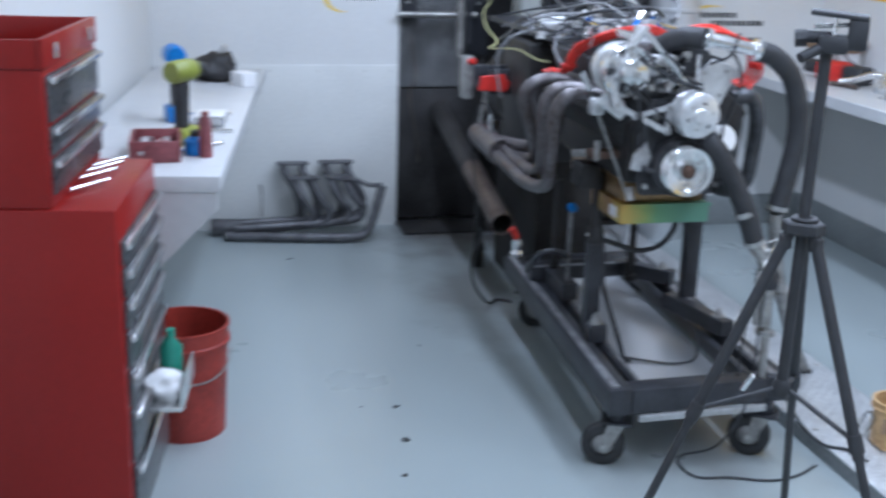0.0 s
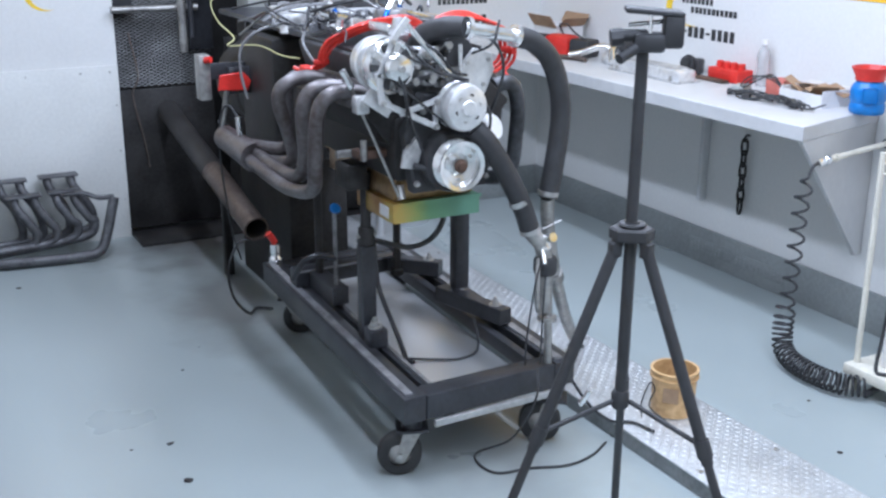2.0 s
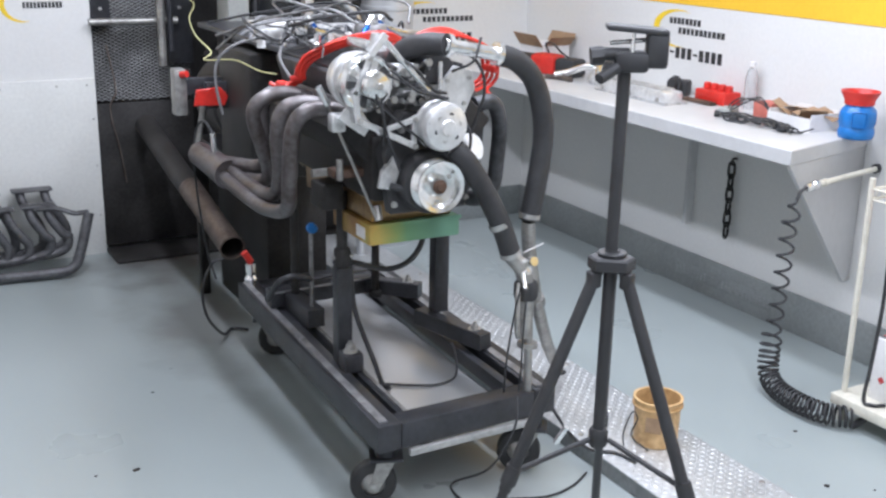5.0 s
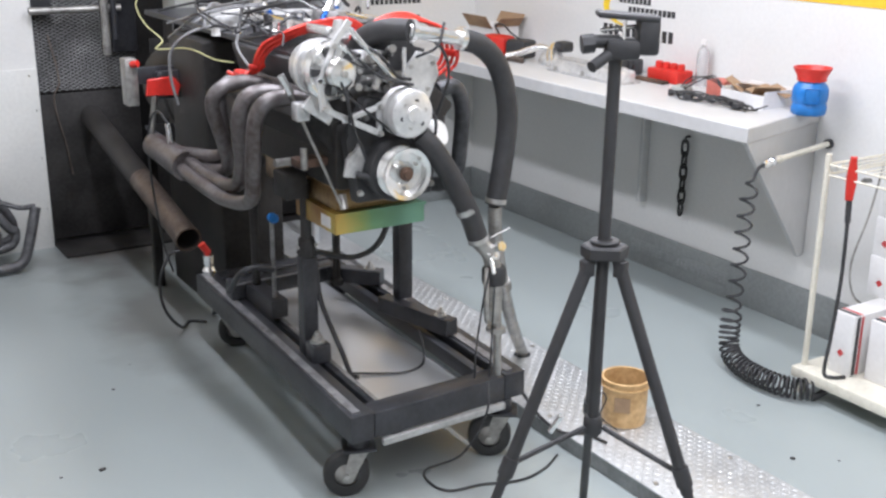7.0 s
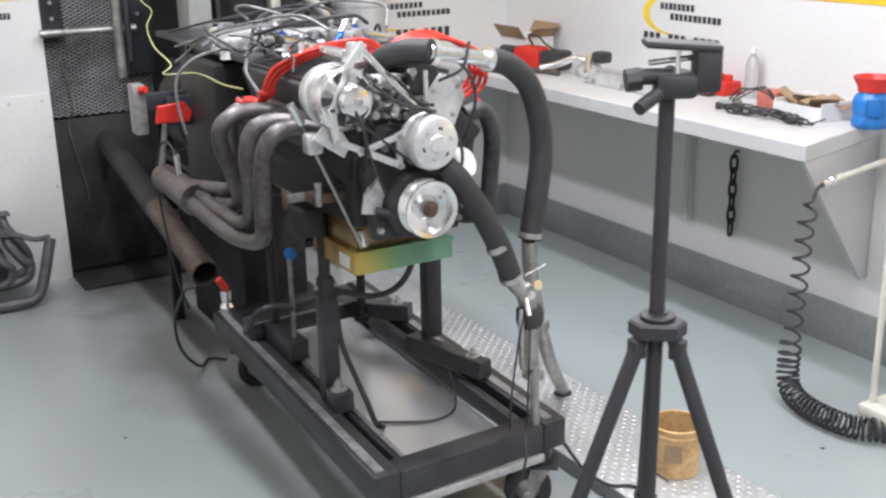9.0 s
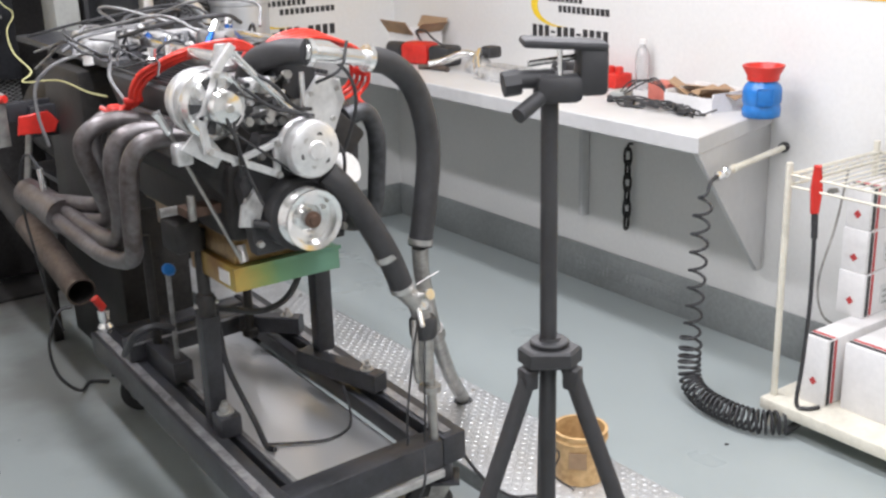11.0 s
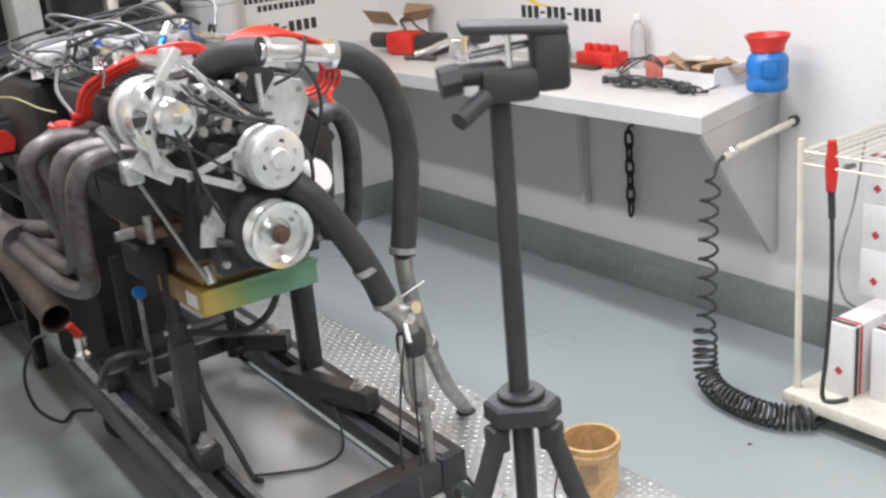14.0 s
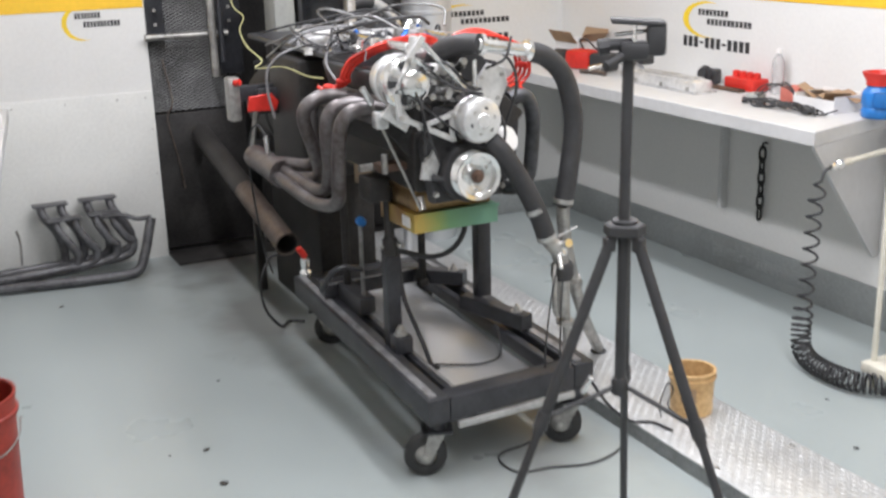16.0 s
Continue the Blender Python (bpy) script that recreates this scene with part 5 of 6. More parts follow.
def cordless_drill(x, y, turn, body, grip_colour, label):
    """Drill standing on its battery, nose level."""
    ob = thing("cordless_drill", (x, y, 0.9), label, "drill")
    m = pose(x, y, 0.9, 0, 0, turn)
    level = m @ Matrix.Translation((-0.07, 0, 0.235)) @ Matrix.Rotation(radians(90), 4, "Y")
    part("motor_housing", bm_lathe([(0, 0), (0.030, 0.002), (0.037, 0.015), (0.037, 0.10), (0.031, 0.12), (0, 0.12)], level, 20), body, ob)
    part("chuck", bm_lathe([(0, 0.1205), (0.026, 0.1205), (0.026, 0.15), (0.016, 0.18), (0.006, 0.185), (0, 0.185)], level, 16), PLASTIC_BLACK, ob)
    grip = bmesh.new()
    bm_prism([(-0.030, 0.055), (0.012, 0.055), (0.020, 0.20), (-0.028, 0.20)], m @ Matrix(((1, 0, 0, -0.01), (0, 0, -1, 0.018), (0, 1, 0, 0), (0, 0, 0, 1))), 0.036, 0.006, grip)
    part("grip", grip, grip_colour, ob)
    pack = bm_box(0, 0, 0, 0.115, 0.075, 0.055, 0.010)
    bmesh.ops.transform(pack, matrix=m @ Matrix.Translation((-0.01, 0, 0.0275)), verts=pack.verts)
    part("battery", pack, body, ob)
    return ob


cordless_drill(-1.215, 0.80, 55, LIME, PLASTIC_BLACK, "lime and black cordless drill standing on the side bench")
cordless_drill(-1.25, 1.22, 100, BLUE_PLASTIC, PLASTIC_BLACK, "blue and black cordless drill standing on the side bench")
crate = thing("parts_tray", (-1.30, 0.62, 0.9), "dull red tray full of small chrome parts on the side bench", "tray")
for x0, x1, y0, y1 in ((-1.38, -1.372, 0.50, 0.72), (-1.238, -1.23, 0.50, 0.72), (-1.3715, -1.2385, 0.50, 0.508), (-1.3715, -1.2385, 0.712, 0.72)):
    part("side", bm_span(x0, x1, y0, y1, 0.9, 0.965, 0.002), CRATE_RED, crate)
part("base", bm_span(-1.3715, -1.2385, 0.5085, 0.7115, 0.9, 0.906), CRATE_RED, crate)
cr = random.Random(5)
for k in range(16):
    x, y = cr.uniform(-1.36, -1.25), cr.uniform(0.52, 0.70)
    part("socket", bm_lathe([(0, 0), (0.012, 0), (0.014, 0.01), (0.013, 0.035), (0.007, 0.036), (0.007, 0.02), (0, 0.02)], Matrix.Translation((x, y, 0.9065)) @ Matrix.Rotation(cr.uniform(-0.5, 0.5), 4, "X"), 10), cr.choice((CHROME, BOLT, RED_INK, PAPER)), crate)
tubs = thing("clear_parts_box", (-1.13, 1.12, 0.9), "small clear plastic parts box on the side bench", "box")
part("tray", bm_box(-1.13, 1.12, 0.918, 0.10, 0.13, 0.036, 0.006, Matrix.Rotation(radians(-8), 4, "Z")), CLEAR, tubs)
part("lid", bm_box(-1.13, 1.12, 0.9405, 0.106, 0.136, 0.008, 0.003, Matrix.Rotation(radians(-8), 4, "Z")), WHITE_PLASTIC, tubs)
bluecap = thing("blue_bottle", (-1.185, 0.62, 0.9), "squat blue bottle with a black cap on the side bench", "bottle")
part("bottle", bm_lathe([(0, 0), (0.032, 0), (0.035, 0.008), (0.035, 0.045), (0.020, 0.058), (0, 0.058)], Matrix.Translation((-1.185, 0.62, 0.9)), 18), BLUE_PLASTIC, bluecap)
part("cap", bm_lathe([(0, 0.0585), (0.016, 0.0585), (0.016, 0.075), (0, 0.077)], Matrix.Translation((-1.185, 0.62, 0.9)), 14), PLASTIC_BLACK, bluecap)
for k, (x, y, a) in enumerate(((-1.15, 0.98, -10), (-1.14, 1.30, -5), (-1.17, 0.70, 40))):
    c, s = math.cos(radians(a)) * 0.09, math.sin(radians(a)) * 0.09
    hand_tool("spanner", [(x - c, y - s, 0.907), (x, y, 0.908), (x + c, y + s, 0.907)], 0.006, CHROME, "bright steel spanner lying on the side bench", "spanner")
redcan = thing("red_spray_can", (-1.15, 0.58, 0.9), "small dull red spray can on the side bench", "spray can")
part("can", bm_lathe([(0, 0), (0.02, 0), (0.02, 0.11), (0.012, 0.125), (0.012, 0.14), (0, 0.14)], Matrix.Translation((-1.155, 0.58, 0.9)), 18), CRATE_RED, redcan)
head = thing("cast_part", (-1.05, 2.2, 0.9), "dark cast engine part on the side bench", "engine part")
hb = bmesh.new()
bmesh.ops.create_icosphere(hb, subdivisions=3, radius=0.1)
for v in hb.verts:
    v.co *= 1 + 0.35 * noise.noise(v.co * 17)
    v.co.z = max(-0.05, v.co.z * 0.75)
bmesh.ops.translate(hb, vec=(-1.08, 2.22, 0.951), verts=hb.verts)
part("casting", hb, DARK_SOOT, head)
part("studs", bm_rod((-1.08, 2.2, 1.0), (-1.04, 2.18, 1.06), 0.012), CAST, head)
cartn = thing("small_carton", (-0.98, 2.02, 0.9), "small open white carton on the side bench", "carton")
part("box", bm_box(-0.97, 2.05, 0.93, 0.07, 0.10, 0.06, 0.003, Matrix.Rotation(radians(30), 4, "Z")), PAPER, cartn)
for x, y in ((-1.45, -0.1), (-1.44, 0.02), (-1.43, 0.1), (-1.42, 0.16)):
    hand_tool("socket_wrench", [(x - 0.03, y - 0.05, 0.982), (x + 0.05, y + 0.05, 0.982)], 0.005, CHROME, "chrome wrench lying on the tool chest step", "wrench")

# ---- diamond plate trench cover ----
plate = thing("diamond_plate_cover", (0.91, 0.8, 0.0), "raised diamond-plate trench cover along the floor", "floor plate")
PX0, PX1, PZ = 0.735, 1.095, 0.055
part("cover", bm_span(PX0, PX1, -1.4, YBR - 0.14, PZ - 0.006, PZ, 0.001), PLATE_STEEL, plate)
part("side_channel", bm_span(PX0 + 0.003, PX0 + 0.012, -1.395, YBR - 0.15, 0.0, PZ - 0.0065), PLATE_SIDE, plate, "grey painted plate edge")
part("side_channel", bm_span(PX1 - 0.012, PX1 - 0.003, -1.395, YBR - 0.15, 0.0, PZ - 0.0065), PLATE_SIDE, plate)
part("end_channel", bm_span(PX0 + 0.014, PX1 - 0.014, -1.395, -1.385, 0.0, PZ - 0.0065), PLATE_SIDE, plate)
vs, fs = [], []
p = 0.021
ny, nx = int((YBR - 0.14 + 1.4) / p), int((PX1 - PX0) / p)
for j in range(ny):
    for i in range(nx):
        cx, cy = PX0 + (i + 0.5) * p, -1.4 + (j + 0.5) * p
        a = radians(45 if (i + j) % 2 else -45)
        c, s = math.cos(a), math.sin(a)
        b = len(vs)
        for u, v, z in ((-0.0085, 0, 0), (0, -0.003, 0), (0.0085, 0, 0), (0, 0.003, 0), (0, 0, 0.0022)):
            vs.append((cx + u * c - v * s - 0.91, cy + u * s + v * c - 0.8, PZ + 0.0002 + z))
        fs += [(b, b + 1, b + 4), (b + 1, b + 2, b + 4), (b + 2, b + 3, b + 4), (b + 3, b, b + 4)]
me = bpy.data.meshes.new("tread_pattern")
me.from_pydata(vs, [], fs)
me.materials.append(PLATE_STEEL)
loz = new("tread_pattern", me)
loz.parent = plate
tagged(loz, "raised steel tread lozenges", kind="stuff")
for y in (-0.9, -0.4, 0.1, 0.6, 1.2, 1.8):
    for x in (PX0 + 0.03, PX1 - 0.03):
        part("plate_screw", bm_lathe([(0, 0.005), (0.008, 0.004), (0.009, 0), (0, 0)], Matrix.Translation((x, y, PZ)), 8), BOLT, plate)
part("drain_hole", bm_lathe([(0, 0.003), (0.03, 0.003), (0.032, 0.0), (0, 0)], Matrix.Translation((0.99, 0.56, PZ)), 16), PLASTIC_BLACK, plate, "black drain hole")

TUX, TUY = 0.955, -0.040
tub = bucket("stained_tub", TUX, TUY, PZ + 0.003, 0.070, 0.074, 0.152, OCHRE, "stained tan plastic tub standing on the diamond plate", False)
part("label_patch", bm_box(TUX - 0.0545, TUY - 0.0505, PZ + 0.085, 0.05, 0.002, 0.05, 0, Matrix.Rotation(radians(-47), 4, "Z")), CARD, tub)
part("sludge", bm_lathe([(0, 0), (0.067, 0.0)], Matrix.Translation((TUX, TUY, PZ + 0.05)), 24), RUST, tub)

# ---- coolant stand pipes ----
tower = thing("coolant_tower", (0.5, 0.06, 0.2), "steel coolant filter and drain pipes below the hoses", "coolant pipe")
part("ball_valve", bm_lathe([(0, -0.03), (0.018, -0.03), (0.022, -0.01), (0.026, 0.0), (0.022, 0.01), (0.018, 0.03), (0, 0.03)], Matrix.Translation((0.492, 0.06, 0.665)), 18), CHROME, tower)
part("bleed_cap", bm_rod((0.492, 0.05, 0.69), (0.494, 0.01, 0.705), 0.014), CHROME, tower)
part("filter_head", bm_lathe([(0, 0.0), (0.033, 0.0), (0.036, 0.01), (0.036, 0.045), (0.03, 0.055), (0, 0.055)], Matrix.Translation((0.502, 0.06, 0.575)), 20), PLASTIC_BLACK, tower)
part("filter_bowl", bm_lathe([(0, 0.0), (0.02, 0.0), (0.024, 0.01), (0.026, 0.12), (0, 0.12)], Matrix.Translation((0.502, 0.06, 0.4545)), 20), GREY_METAL, tower)
part("drop_pipe", bm_rod((0.522, 0.055, 0.205), (0.515, 0.06, 0.58), 0.013), GREY_METAL, tower)
part("neck", bm_tube([(0.453, 0.07, 0.71), (0.47, 0.066, 0.69), (0.485, 0.062, 0.67), (0.50, 0.06, 0.625)], 0.024, 14), GREY_METAL, tower)
part("lever", bm_tube([(0.47, 0.05, 0.63), (0.455, 0.03, 0.58), (0.45, 0.02, 0.50), (0.462, 0.03, 0.47)], 0.008, 8), GREY_METAL, tower)
part("tee_handle", bm_rod((0.47, 0.03, 0.665), (0.46, 0.0, 0.63), 0.007), CHROME, tower)
part("clamp_band", bm_rod((0.515, 0.06, 0.42), (0.516, 0.06, 0.435), 0.03), GREY_METAL, tower)
part("return_pipe", bm_tube([(0.532, 0.105, 0.80), (0.56, 0.14, 0.70), (0.66, 0.24, 0.5), (0.80, 0.37, 0.28), (0.95, 0.52, 0.11), (0.99, 0.56, 0.062)], 0.021, 14, 6), GREY_METAL, tower, "pale grey drain hose")
part("pipe_joint", bm_rod((0.66, 0.24, 0.5), (0.68, 0.255, 0.47), 0.026), GREY_METAL, tower)
for k, pts in enumerate(([(0.49, 0.05, 0.66), (0.44, 0.02, 0.55), (0.43, 0.04, 0.38), (0.44, 0.06, 0.285)], [(0.50, 0.05, 0.6), (0.46, 0.0, 0.5), (0.47, 0.02, 0.36), (0.48, 0.04, 0.2895)])):
    part("sensor_wire", bm_tube(pts, 0.003, 6), RUBBER, tower)
part("zip_tie", bm_rod((0.50, 0.08, 0.71), (0.565, 0.075, 0.732), 0.0018), WHITE_PLASTIC, tower)

# ---- tripod ----
tri = thing("tripod", (-0.19, -1.215, 0.0), "black photographic tripod with pan head standing on the floor", "tripod")
TX, TY = -0.19, -1.215
part("centre_column", bm_rod((TX - 0.004, TY, 0.84), (TX, TY, 1.44), 0.0097, 20), PLASTIC_BLACK, tri)
part("collar", bm_lathe([(0, 1.1572), (0.0215, 1.1572), (0.0225, 1.159), (0.0225, 1.1615), (0.021, 1.163), (0.0125, 1.1635), (0.0118, 1.166), (0, 1.166)], Matrix.Translation((TX, TY, 0)), 28), PLASTIC_BLACK, tri)
crown = []
for az in (52, 172, 292):
    crown += [(0.037 * math.cos(radians(az + s)), 0.037 * math.sin(radians(az + s))) for s in (-22, 22)]
part("crown", bm_prism(crown, Matrix.Translation((TX, TY, 1.136)), 0.021, 0.003), PLASTIC_BLACK, tri)
part("brace_hub", bm_lathe([(0, 0.835), (0.012, 0.835), (0.0155, 0.84), (0.0155, 0.862), (0.012, 0.868), (0, 0.868)], Matrix.Translation((TX - 0.004, TY, 0)), 16), PLASTIC_BLACK, tri)
for az in (52, 172, 292):
    d = Vector((math.cos(radians(az)), math.sin(radians(az)), 0))
    o = Vector((TX, TY, 0))
    at = lambda s: o + d * (0.024 + 0.456 * s) + Vector((0, 0, 1.135 * (1 - s)))
    leg = part("leg", bm_rod(at(0.0), at(0.31), 0.0100, 14), PLASTIC_BLACK, tri)
    part("hinge", bm_box(*at(0.012), 0.019, 0.021, 0.026, 0.004, Matrix.Rotation(radians(az), 4, "Z")), PLASTIC_BLACK, leg)
    part("leg_clamp", bm_rod(at(0.275), at(0.30), 0.0130, 12), PLASTIC_BLACK, leg)
    part("lower_leg", bm_rod(at(0.29), at(0.65), 0.0078, 12), PLASTIC_BLACK, leg)
    part("leg_clamp", bm_rod(at(0.64), at(0.665), 0.0105, 12), PLASTIC_BLACK, leg)
    part("foot_tube", bm_rod(at(0.65), at(0.985), 0.0058, 10), PLASTIC_BLACK, leg)
    part("rubber_foot", bm_rod(at(0.975), at(1.0), 0.011, 12), RUBBER, leg)
    part("brace", bm_rod(o + Vector((0, 0, 0.85)) + d * 0.015, at(0.285), 0.0045, 8), PLASTIC_BLACK, tri)
part("brace_lever", bm_rod((TX - 0.05, TY + 0.05, 0.83), (TX - 0.045, TY + 0.03, 0.865), 0.005), CHROME, tri)
TURN = Matrix.Rotation(radians(-33), 4, "Z")
hd = part("pan_head", bm_box(TX + 0.008, TY - 0.004, 1.452, 0.05, 0.045, 0.03, 0.008, TURN), PLASTIC_BLACK, tri)
part("tilt_block", bm_box(TX + 0.038, TY - 0.023, 1.470, 0.031, 0.044, 0.052, 0.006, TURN), PLASTIC_BLACK, hd)
part("head_plate", bm_box(TX + 0.012, TY - 0.008, 1.4985, 0.090, 0.045, 0.009, 0.004, TURN @ Matrix.Rotation(radians(4), 4, "Y")), PLASTIC_BLACK, hd)
part("pan_screw", bm_rod((TX - 0.035, TY + 0.018, 1.462), (TX + 0.005, TY, 1.462), 0.010), PLASTIC_BLACK, hd)
part("screw_knob", bm_rod((TX - 0.046, TY + 0.022, 1.458), (TX - 0.03, TY + 0.014, 1.46), 0.014, 8), PLASTIC_BLACK, hd)
part("level_screw", bm_rod((TX + 0.0, TY - 0.016, 1.467), (TX + 0.0, TY - 0.016, 1.495), 0.0028), CHROME, hd)
part("clamp_lever", bm_rod((TX - 0.02, TY + 0.012, 1.478), (TX + 0.03, TY - 0.012, 1.483), 0.0035), CHROME, hd)
part("pan_handle", bm_tube([(TX + 0.0, TY - 0.005, 1.452), (TX - 0.025, TY - 0.006, 1.441), (TX - 0.052, TY - 0.01, 1.430)], lambda s: 0.004 + 0.0045 * min(1, s * 3), 14, 4), PLASTIC_BLACK, hd, "rubber pan handle")

# ---- things on the long bench ----
TOP = 0.9


def bench_thing(name, x, y, label, category):
    return thing(name, (x, y, TOP), label, category)


jug = bench_thing("blue_jug", 2.0, 0.235, "blue plastic jug with a red funnel lid at the bench end", "jug")
mJ = Matrix.Translation((2.055, 0.262, TOP)) @ Matrix.Scale(0.92, 4)
part("jug_body", bm_lathe([(0, 0), (0.064, 0), (0.071, 0.008), (0.073, 0.03), (0.067, 0.045), (0.073, 0.06), (0.073, 0.10), (0.067, 0.115), (0.056, 0.125), (0.052, 0.135), (0, 0.135)], mJ, 10), BLUE_PLASTIC, jug)
part("funnel_lid", bm_lathe([(0, 0.1355), (0.058, 0.1355), (0.058, 0.15), (0.076, 0.183), (0.076, 0.188), (0.07, 0.188), (0.05, 0.152), (0, 0.152)], mJ, 28), RED_BRIGHT, jug, "red funnel lid")
part("grip_panel", bm_box(2.055 - 0.048, 0.262 - 0.048, TOP + 0.075, 0.05, 0.004, 0.055, 0.006, Matrix.Rotation(radians(-45), 4, "Z")), BLUE_PLASTIC, jug)

tray = bench_thing("parts_carton", 2.03, 0.52, "open white carton with brown cardboard flaps and small parts", "carton")
for x0, x1, y0, y1, h in ((1.965, 1.97, 0.40, 0.62, 0.05), (2.125, 2.13, 0.40, 0.62, 0.07), (1.9705, 2.1245, 0.40, 0.405, 0.065), (1.9705, 2.1245, 0.615, 0.62, 0.06)):
    part("side", bm_span(x0, x1, y0, y1, TOP, TOP + h), PAPER, tray)
part("bottom", bm_span(1.9705, 2.1245, 0.4055, 0.6145, TOP, TOP + 0.004), CARD, tray)
for k, (x, y, a, b) in enumerate(((2.08, 0.42, 25, 20), (2.05, 0.50, -15, 60), (2.10, 0.58, 10, 100), (2.02, 0.44, 30, 140), (2.06, 0.63, 35, 30))):
    part("flap", bm_box(x, y, TOP + 0.06, 0.10, 0.085, 0.003, 0, Matrix.Rotation(radians(b), 4, "Z") @ Matrix.Rotation(radians(a), 4, "X")), CARD, tray)
pinkbox = bench_thing("red_parts_box", 2.08, 0.74, "small faded red cardboard box on the bench", "box")
part("box", bm_box(2.08, 0.73, TOP + 0.03, 0.10, 0.08, 0.06, 0.004, Matrix.Rotation(radians(15), 4, "Z")), material("faded_red_card", (0.55, 0.16, 0.12), 0.7, vary=0.1), pinkbox)

rnd = random.Random(3)
tangle = bench_thing("wire_harness", 1.9, 0.62, "tangled black wiring harness with connectors on the bench", "wiring")
for k in range(9):
    pts, x, y = [], 1.88 + rnd.uniform(-0.03, 0.05), 0.82
    for i in range(8):
        y -= rnd.uniform(0.03, 0.07)
        pts.append((x + rnd.uniform(-0.03, 0.045), y, TOP + rnd.uniform(0.005, 0.03)))
    part("cable", bm_tube(pts, 0.0035, 6, 5), RUBBER, tangle)
for k in range(3):
    part("cable", bm_tube([(1.90, 0.80, TOP + 0.01), (1.92, 0.74 - 0.03 * k, TOP + 0.08), (1.97, 0.66, TOP + 0.07 + 0.01 * k), (1.98, 0.58, TOP + 0.01)], 0.003, 6, 6), RUBBER, tangle)
for k in range(7):
    part("connector", bm_box(1.86 + rnd.uniform(0, 0.08), 0.45 + 0.06 * k, TOP + 0.014, 0.035, 0.022, 0.022, 0.003, Matrix.Rotation(rnd.uniform(0, 3), 4, "Z")), (PLASTIC_BLACK, PLASTIC_BLACK, GREY_BOX)[k % 3], tangle)
part("grey_module", bm_box(1.93, 0.80, TOP + 0.02, 0.08, 0.06, 0.035, 0.005, Matrix.Rotation(0.4, 4, "Z")), GREY_BOX, tangle)

bottle = bench_thing("clear_bottle", 2.15, 0.91, "tall clear plastic bottle standing against the wall", "bottle")
part("bottle_body", bm_lathe([(0, 0), (0.024, 0), (0.027, 0.01), (0.027, 0.13), (0.02, 0.155), (0.011, 0.165), (0.011, 0.175), (0, 0.175)], Matrix.Translation((2.15, 0.91, TOP)), 20), CLEAR, bottle)
part("cap", bm_lathe([(0, 0.1755), (0.013, 0.1755), (0.013, 0.195), (0, 0.195)], Matrix.Translation((2.15, 0.91, TOP)), 16), WHITE_PLASTIC, bottle)

coil = bench_thing("red_coil_pack", 2.12, 1.07, "bright red ribbed ignition coil pack on the bench", "ignition part")
part("base", bm_span(2.08, 2.175, 0.985, 1.175, TOP, TOP + 0.055, 0.008), RED_BRIGHT, coil)
for k in range(4):
    part("tower", bm_lathe([(0, 0.0555), (0.017, 0.0555), (0.017, 0.078), (0.012, 0.082), (0, 0.082)], Matrix.Translation((2.125, 1.01 + 0.045 * k, TOP)), 14), RED_BRIGHT, coil)
part("dull_tray", bm_span(2.03, 2.07, 1.02, 1.20, TOP, TOP + 0.014, 0.003), RUST, coil)

carb = bench_thing("black_throttle", 2.12, 1.31, "small black throttle part on the bench", "engine part")
part("body", bm_box(2.12, 1.31, TOP + 0.035, 0.07, 0.08, 0.07, 0.012, Matrix.Rotation(0.5, 4, "Z")), PLASTIC_BLACK, carb)
part("flange", bm_lathe([(0, 0), (0.04, 0), (0.04, 0.012), (0.028, 0.014), (0.028, 0.03), (0, 0.03)], Matrix.Translation((2.08, 1.30, TOP + 0.05)) @ Matrix.Rotation(radians(-80), 4, "Y"), 18), PLASTIC_BLACK, carb)

vc = bench_thing("aluminium_valve_cover", 1.92, 1.35, "ribbed cast aluminium valve cover on the bench", "valve cover")
part("cover", bm_span(1.865, 1.965, 1.11, 1.59, TOP, TOP + 0.055, 0.014), ALLOY, vc)
for k in range(4):
    part("rib", bm_span(1.878 + 0.021 * k, 1.886 + 0.021 * k, 1.15, 1.55, TOP + 0.0555, TOP + 0.062, 0.002), CAST, vc)
part("skirt", bm_span(1.852, 1.978, 1.10, 1.60, TOP, TOP + 0.008, 0.002), CAST, vc)
for k in range(3):
    part("cover_bolt", bm_lathe([(0, 0.018), (0.007, 0.018), (0.009, 0), (0, 0)], Matrix.Translation((1.86, 1.16 + 0.19 * k, TOP + 0.0085)), 8), BOLT, vc)

pump = bench_thing("loose_water_pump", 1.95, 1.74, "bright cast water pump with pipes on the bench", "engine part")
part("housing", bm_lathe([(0, 0), (0.06, 0), (0.065, 0.02), (0.05, 0.05), (0.03, 0.06), (0.03, 0.075), (0, 0.075)], Matrix.Translation((1.99, 1.74, TOP)), 20), CAST, pump)
part("pipe", bm_tube([(1.99, 1.74, TOP + 0.06), (1.96, 1.80, TOP + 0.075), (1.90, 1.88, TOP + 0.04), (1.86, 1.93, TOP + 0.025)], 0.016, 12), CHROME, pump)
part("pipe", bm_tube([(1.92, 1.66, TOP + 0.02), (1.95, 1.70, TOP + 0.06), (2.0, 1.74, TOP + 0.085)], 0.018, 12), CHROME, pump)
part("black_cap", bm_box(2.03, 1.70, TOP + 0.085, 0.07, 0.07, 0.05, 0.012), PLASTIC_BLACK, pump)
part("arm", bm_tube([(1.84, 1.98, TOP + 0.012), (1.87, 1.90, TOP + 0.014), (1.88, 1.82, TOP + 0.012)], 0.012, 10), PIPE_BROWN, pump)

